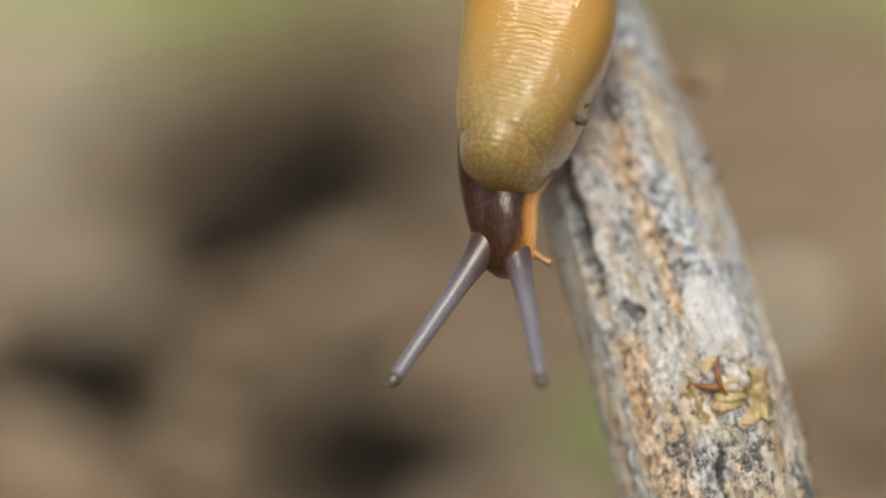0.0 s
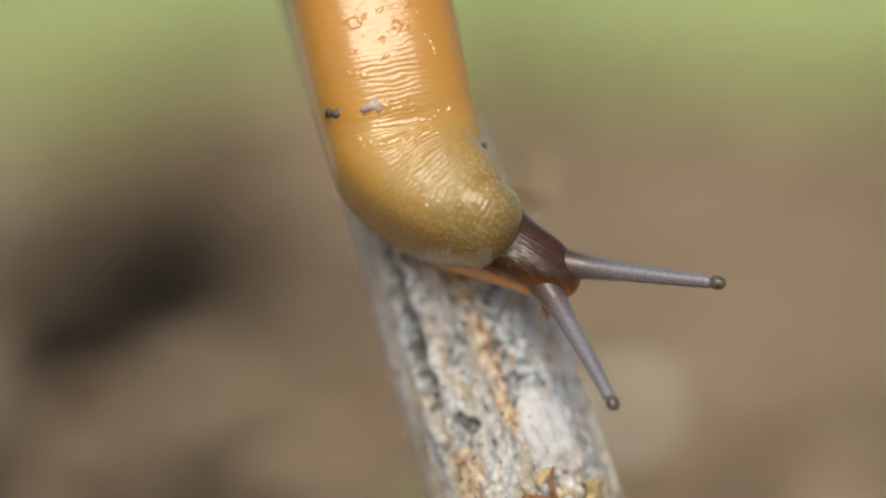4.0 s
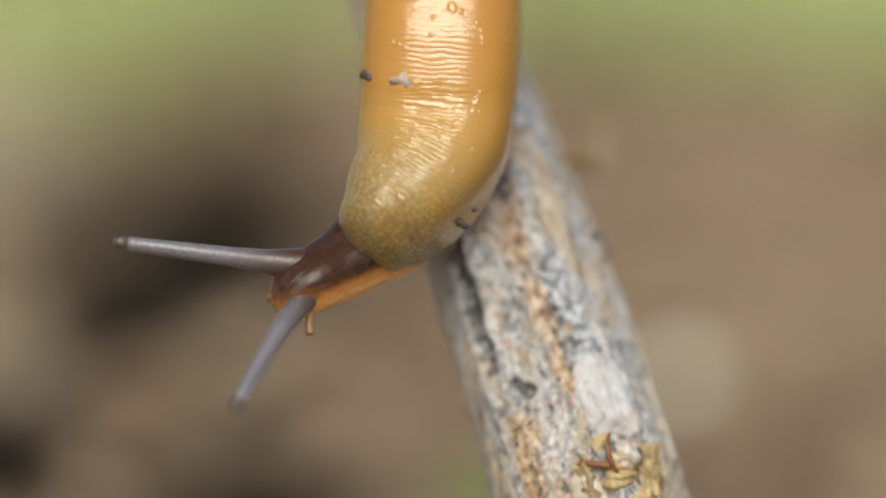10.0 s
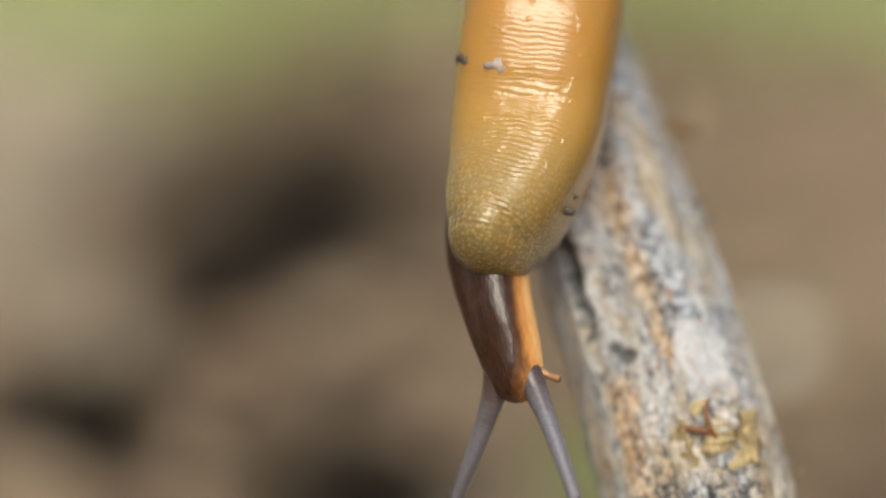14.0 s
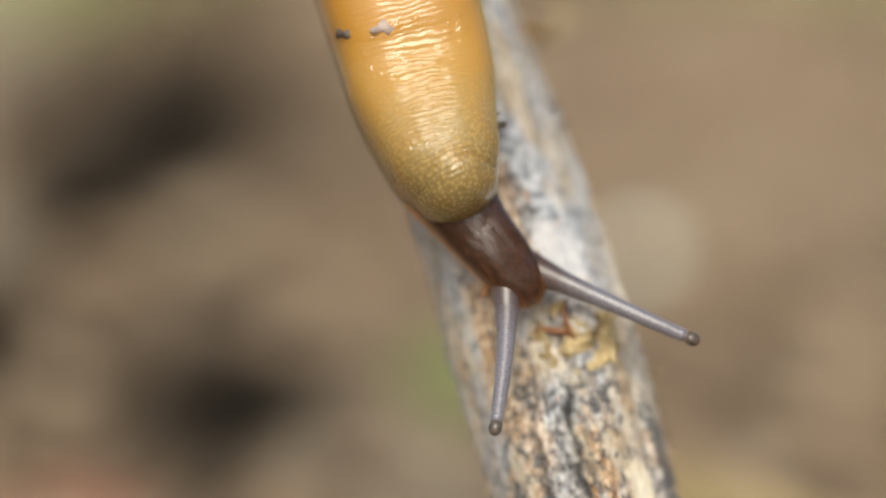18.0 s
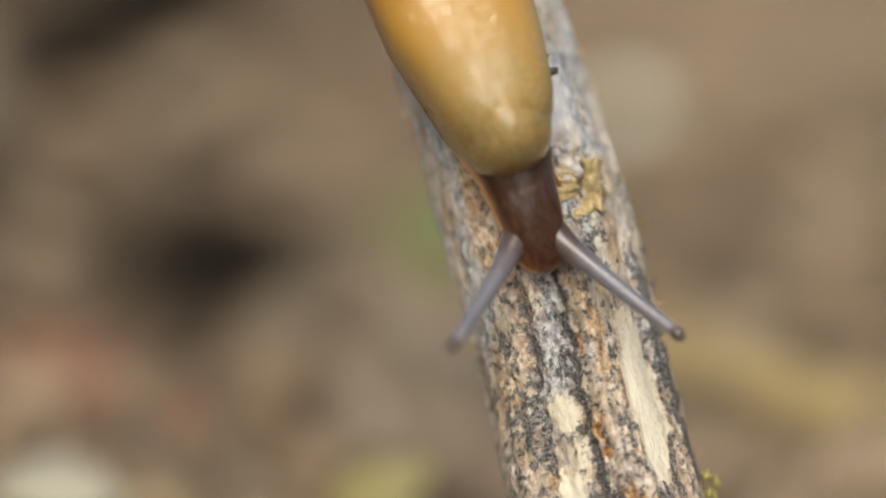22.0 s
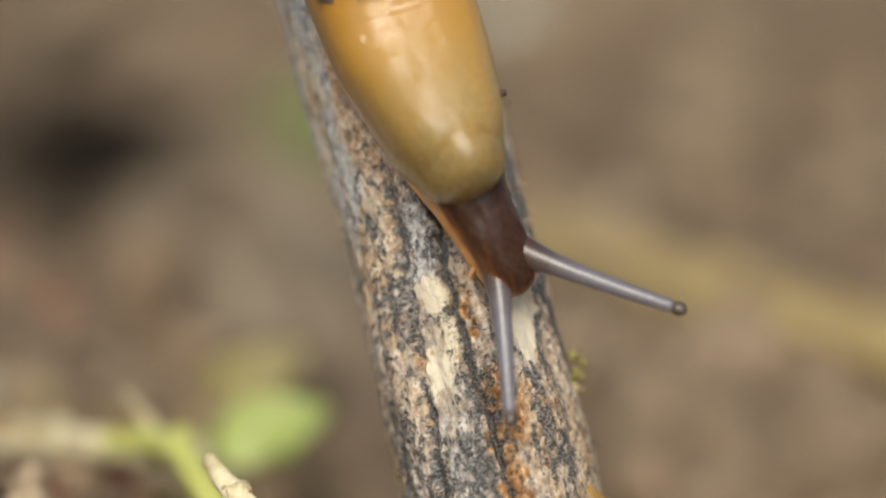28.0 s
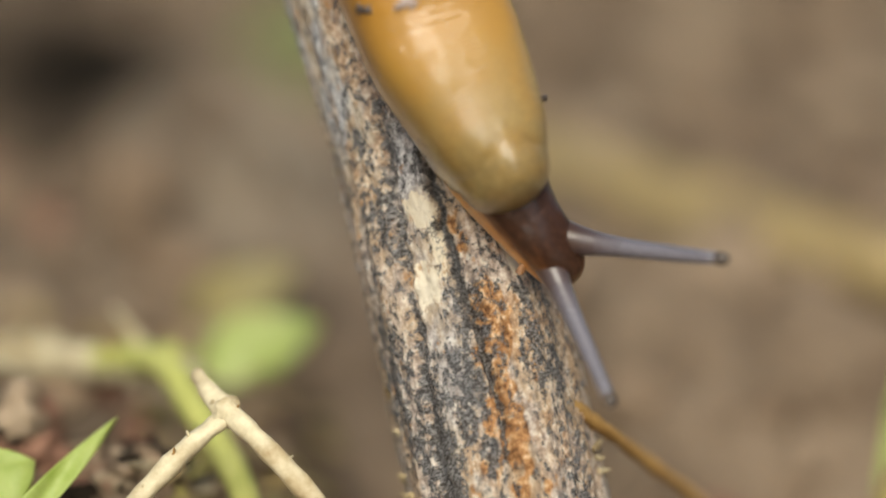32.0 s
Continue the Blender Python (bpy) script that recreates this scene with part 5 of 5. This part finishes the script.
    for n, (x, y, s, mat, text) in enumerate(((-0.0052, 0.2335, 0.0022, CLOD, "dark brown soil clod"), (-0.0022, 0.2350, 0.0016, REDCLOD, "reddish brown clay clod"), (-0.0152, 0.2738, 0.0046, REDCLOD, "reddish brown clay clod"), (-0.0075, 0.2625, 0.0034, REDCLOD, "reddish brown clay clod"), (0.0372, 0.2330, 0.0030, REDCLOD, "reddish brown clay clod"), (0.002, 0.2585, 0.0030, CLOD, "dark brown soil clod"))):
        tagged(lump("soil_clod", (x, y, s * 0.25 - (0.011 if x > 0.03 else 0)), (s, s * 0.9, s * 0.75), mat, None, "", n + 11, 0.5, 3), text, "clod", "soil clods")

    for n in range(18):
        x, y, size = rng.uniform(-0.031, -0.009), rng.uniform(0.258, 0.292), rng.uniform(0.0014, 0.0032)
        mat, text = rng.choice(((CLOD, "crumbly brown soil clod on the ground"), (REDCLOD, "reddish brown clay clod"), (PALECLOD, "dry pale brown soil clod"), (DARKCLOD, "very dark brown soil clod")))
        tagged(lump("soil_clod", (x, y, soil_z(x, y) + size * 0.3), (size * rng.uniform(0.9, 1.3), size, size * 0.8), mat, None, "", n + 31, 0.6, 3), text, "clod", "soil clods")

    for n in range(16):
        x, y, size = rng.uniform(-0.013, 0.003), rng.uniform(0.215, 0.239), rng.uniform(0.0005, 0.0015)
        mat, text = rng.choice(((CLOD, "crumbly brown soil clod on the ground"), (REDCLOD, "reddish brown clay clod"), (PALECLOD, "dry pale brown soil clod"), (DARKCLOD, "very dark brown soil clod")))
        tagged(lump("soil_clod", (x, y, soil_z(x, y) + size * 0.35), (size * rng.uniform(0.9, 1.4), size, size * 0.85), mat, None, "", n + 61, 0.8, 3), text, "clod", "soil clods")
    tones = ((CLOD, "crumbly brown soil clod on the ground"), (PALECLOD, "dry pale brown soil clod"), (CLOD, "crumbly brown soil clod on the ground"), (DARKCLOD, "very dark brown soil clod"), (REDCLOD, "reddish brown clay clod"))
    for n in range(80):
        x, y = rng.uniform(-0.0140, 0.0015), rng.uniform(0.2175, 0.2275)
        size = rng.uniform(0.0007, 0.0019)
        rise = max(0, 1 - ((x + 0.0075) / 0.0085) ** 2) * max(0, 1 - ((y - 0.2235) / 0.0065) ** 2)
        z = soil_z(x, y) + size * 0.3 + 0.0055 * rise * rng.uniform(0.4, 1.0)
        mat, text = rng.choice(tones)
        tagged(lump("soil_clod", (x, y, z), (size * rng.uniform(0.9, 1.4), size, size * 0.85), mat, None, "", n + 91, 0.9, 3), text, "clod", "soil clods")
    tagged(lump("bark_crumb", (-0.0055, 0.2352, soil_z(-0.0055, 0.2352) + 0.0009), (0.0017, 0.0012, 0.0013), REDCRUMB, None, "", 5, 0.8, 3), "dark reddish crumb of bark on soil", "crumb")


litter()


def crumbs_and_grass():
    rng = np.random.RandomState(3)
    base = bmesh.new()
    bmesh.ops.create_icosphere(base, subdivisions=1, radius=1.0)
    bv, bf = np.array([v.co[:] for v in base.verts]), [[v.index for v in f.verts] for f in base.faces]
    base.free()
    verts, faces = [], []
    for i in range(2600):
        y = 0.205 + 0.16 * rng.rand() ** 1.4
        x = rng.uniform(-0.035, 0.065) * (y / 0.24)
        if (0.006 < x < 0.018 and y < 0.28) or math.hypot((x + 0.0066) / 0.010, (y - 0.308) / 0.034) < 1 or math.hypot((x + 0.0306) / 0.010, (y - 0.325) / 0.016) < 1:
            continue
        s = rng.uniform(0.0003, 0.0011) * (1 + 1.5 * (rng.rand() > 0.93))
        v = bv * (1 + 0.35 * (rng.rand(len(bv), 1) - 0.5)) * s * rng.uniform(0.7, 1.2, 3) + (x, y, soil_z(x, y) + s * 0.3)
        faces += [[k + len(verts) for k in f] for f in bf]
        verts += v.tolist()
    tagged(link_mesh("soil_crumbs", verts, faces, CLOD), "loose brown soil crumbs and grit", "soil", kind="stuff")
    verts, faces = [], []
    for i in range(17000):
        y = 0.455 + 1.1 * rng.rand() ** 1.6
        x = rng.uniform(-0.16, 0.16) * (y / 0.55) * (1 if i < 9000 else rng.uniform(1, 6))
        patch = math.sin(x / y * 31 + 0.9) * 0.5 + 0.5
        if math.hypot(x, y - 0.3) > 1.25 - 0.2 * rng.rand():
            continue
        if y < 0.503 + 0.035 * patch - 0.03 * rng.rand() - 0.3 * min(max(x, 0), 0.025):
            continue
        h, w = rng.uniform(0.012, 0.034), rng.uniform(0.001, 0.0026)
        a, lean = rng.uniform(0, 6.28), rng.uniform(0.2, 1.1)
        dx, dy = math.cos(a), math.sin(a)
        n = len(verts)
        for q in (0, 0.4, 0.75, 1.0):
            ww = w * (1 - 0.85 * q ** 2)
            cx, cy, cz = x + dx * lean * h * q * q, y + dy * lean * h * q * q, h * q * (1 - 0.3 * lean * q) - 0.002
            verts += [(cx - dy * ww, cy + dx * ww, cz), (cx, cy, cz - ww * 0.4), (cx + dy * ww, cy - dx * ww, cz)]
        for k in range(3):
            b0 = n + 3 * k
            faces += [(b0, b0 + 1, b0 + 4, b0 + 3), (b0 + 1, b0 + 2, b0 + 5, b0 + 4)]
    tagged(link_mesh("grass", verts, faces, GRASS), "low blurred green and yellow grass", "grass", kind="stuff")


crumbs_and_grass()


def leaf_litter():
    """Small torn flakes of dead leaf, bark and grit strewn behind the straw."""
    rng = np.random.RandomState(8)
    for mat, count, text in ((PALE, 110, "pale torn leaf flakes on soil"), (CLOD, 420, "dark brown bark flakes on soil"), (TANSTRAW, 320, "tan straw flakes on soil"), (MOSS, 330, "yellow-green moss flakes on soil")):
        verts, faces = [], []
        for i in range(count):
            y = 0.208 + 0.07 * rng.rand() ** 1.2
            x = rng.uniform(-0.024, 0.012) * (y / 0.24)
            if (mat in (PALE, MOSS) and y > 0.236) or (mat == TANSTRAW and y > 0.250):
                continue
            long, wide = rng.uniform(0.0010, 0.0030), rng.uniform(0.0004, 0.0012)
            a, tilt = rng.uniform(0, 6.28), rng.uniform(-0.5, 0.7)
            z0 = soil_z(x, y) + rng.uniform(0.0001, 0.0009)
            n = len(verts)
            for k in range(4):
                f = k / 3 - 0.5
                for g in (-1, 0, 1):
                    w = wide * (1 - 1.6 * f * f) * g + rng.uniform(-0.1, 0.1) * wide
                    for low in (0, 0.00018):
                        verts.append((x + math.cos(a) * long * f - math.sin(a) * w, y + math.sin(a) * long * f + math.cos(a) * w, z0 + tilt * long * f + 0.25 * abs(g) * wide - low + 0.3 * long * (0.25 - f * f)))
            for k in range(3):
                for g in range(2):
                    p = n + (k * 3 + g) * 2
                    q, r, t = p + 2, p + 8, p + 6
                    faces += [(p, q, r, t), (p + 1, t + 1, r + 1, q + 1)]
                p = n + k * 6
                faces += [(p, p + 6, p + 7, p + 1), (p + 4, p + 5, p + 11, p + 10)]
            faces += [(n, n + 1, n + 3, n + 2), (n + 2, n + 3, n + 5, n + 4), (n + 18, n + 20, n + 21, n + 19), (n + 20, n + 22, n + 23, n + 21)]
        tagged(link_mesh("litter_flakes", verts, faces, mat), text, "litter", kind="stuff")


leaf_litter()


def far_clods():
    """Loose soil behind the twig: clods darkened as shade at the hollows, dry ones between."""
    rng = np.random.RandomState(15)
    base = bmesh.new()
    bmesh.ops.create_icosphere(base, subdivisions=2, radius=1.0)
    bv, bf = np.array([v.co[:] for v in base.verts]), [[v.index for v in f.verts] for f in base.faces]
    base.free()
    verts, faces, tones = [], [], []
    for i in range(760):
        y = 0.285 + 0.22 * rng.rand() ** 1.1
        x = rng.uniform(-0.17, 0.19) * y
        size = rng.uniform(0.0012, 0.0036) * (y / 0.35)
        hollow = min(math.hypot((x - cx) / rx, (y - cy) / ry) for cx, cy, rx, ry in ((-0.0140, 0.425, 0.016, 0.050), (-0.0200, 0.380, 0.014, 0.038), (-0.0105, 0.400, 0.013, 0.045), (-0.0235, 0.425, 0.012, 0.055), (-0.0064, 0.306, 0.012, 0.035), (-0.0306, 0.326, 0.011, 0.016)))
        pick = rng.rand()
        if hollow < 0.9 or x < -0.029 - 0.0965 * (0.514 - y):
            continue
        # clods at a hollow's edge take the painted shade tone
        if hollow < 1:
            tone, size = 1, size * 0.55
        elif x > 0.02 * y / 0.3:
            tone = 2 if pick < 0.3 else 0
        else:
            tone = 0 if pick < 0.6 else (2 if pick < 0.85 else 1)
        bumps = 1 + 0.5 * cloud(bv * 1.4 + i * 7.0, 3, 5)[:, None]
        v = bv * bumps * size * np.array((rng.uniform(0.8, 1.4), rng.uniform(0.8, 1.4), rng.uniform(0.5, 0.8))) + (x, y, soil_z(x, y) + size * (0.15 if hollow >= 1 else -0.1))
        faces += [[k + len(verts) for k in f] for f in bf]
        tones += [tone] * len(bf)
        verts += v.tolist()
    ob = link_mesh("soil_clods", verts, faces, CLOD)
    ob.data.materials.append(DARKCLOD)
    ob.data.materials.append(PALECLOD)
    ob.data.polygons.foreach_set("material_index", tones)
    tagged(ob, "loose brown soil clods, shade-toned at the hollows", "soil", kind="stuff")


far_clods()
slug = Slug()
crawl_keys()


def motions():
    slug.key()


motions()
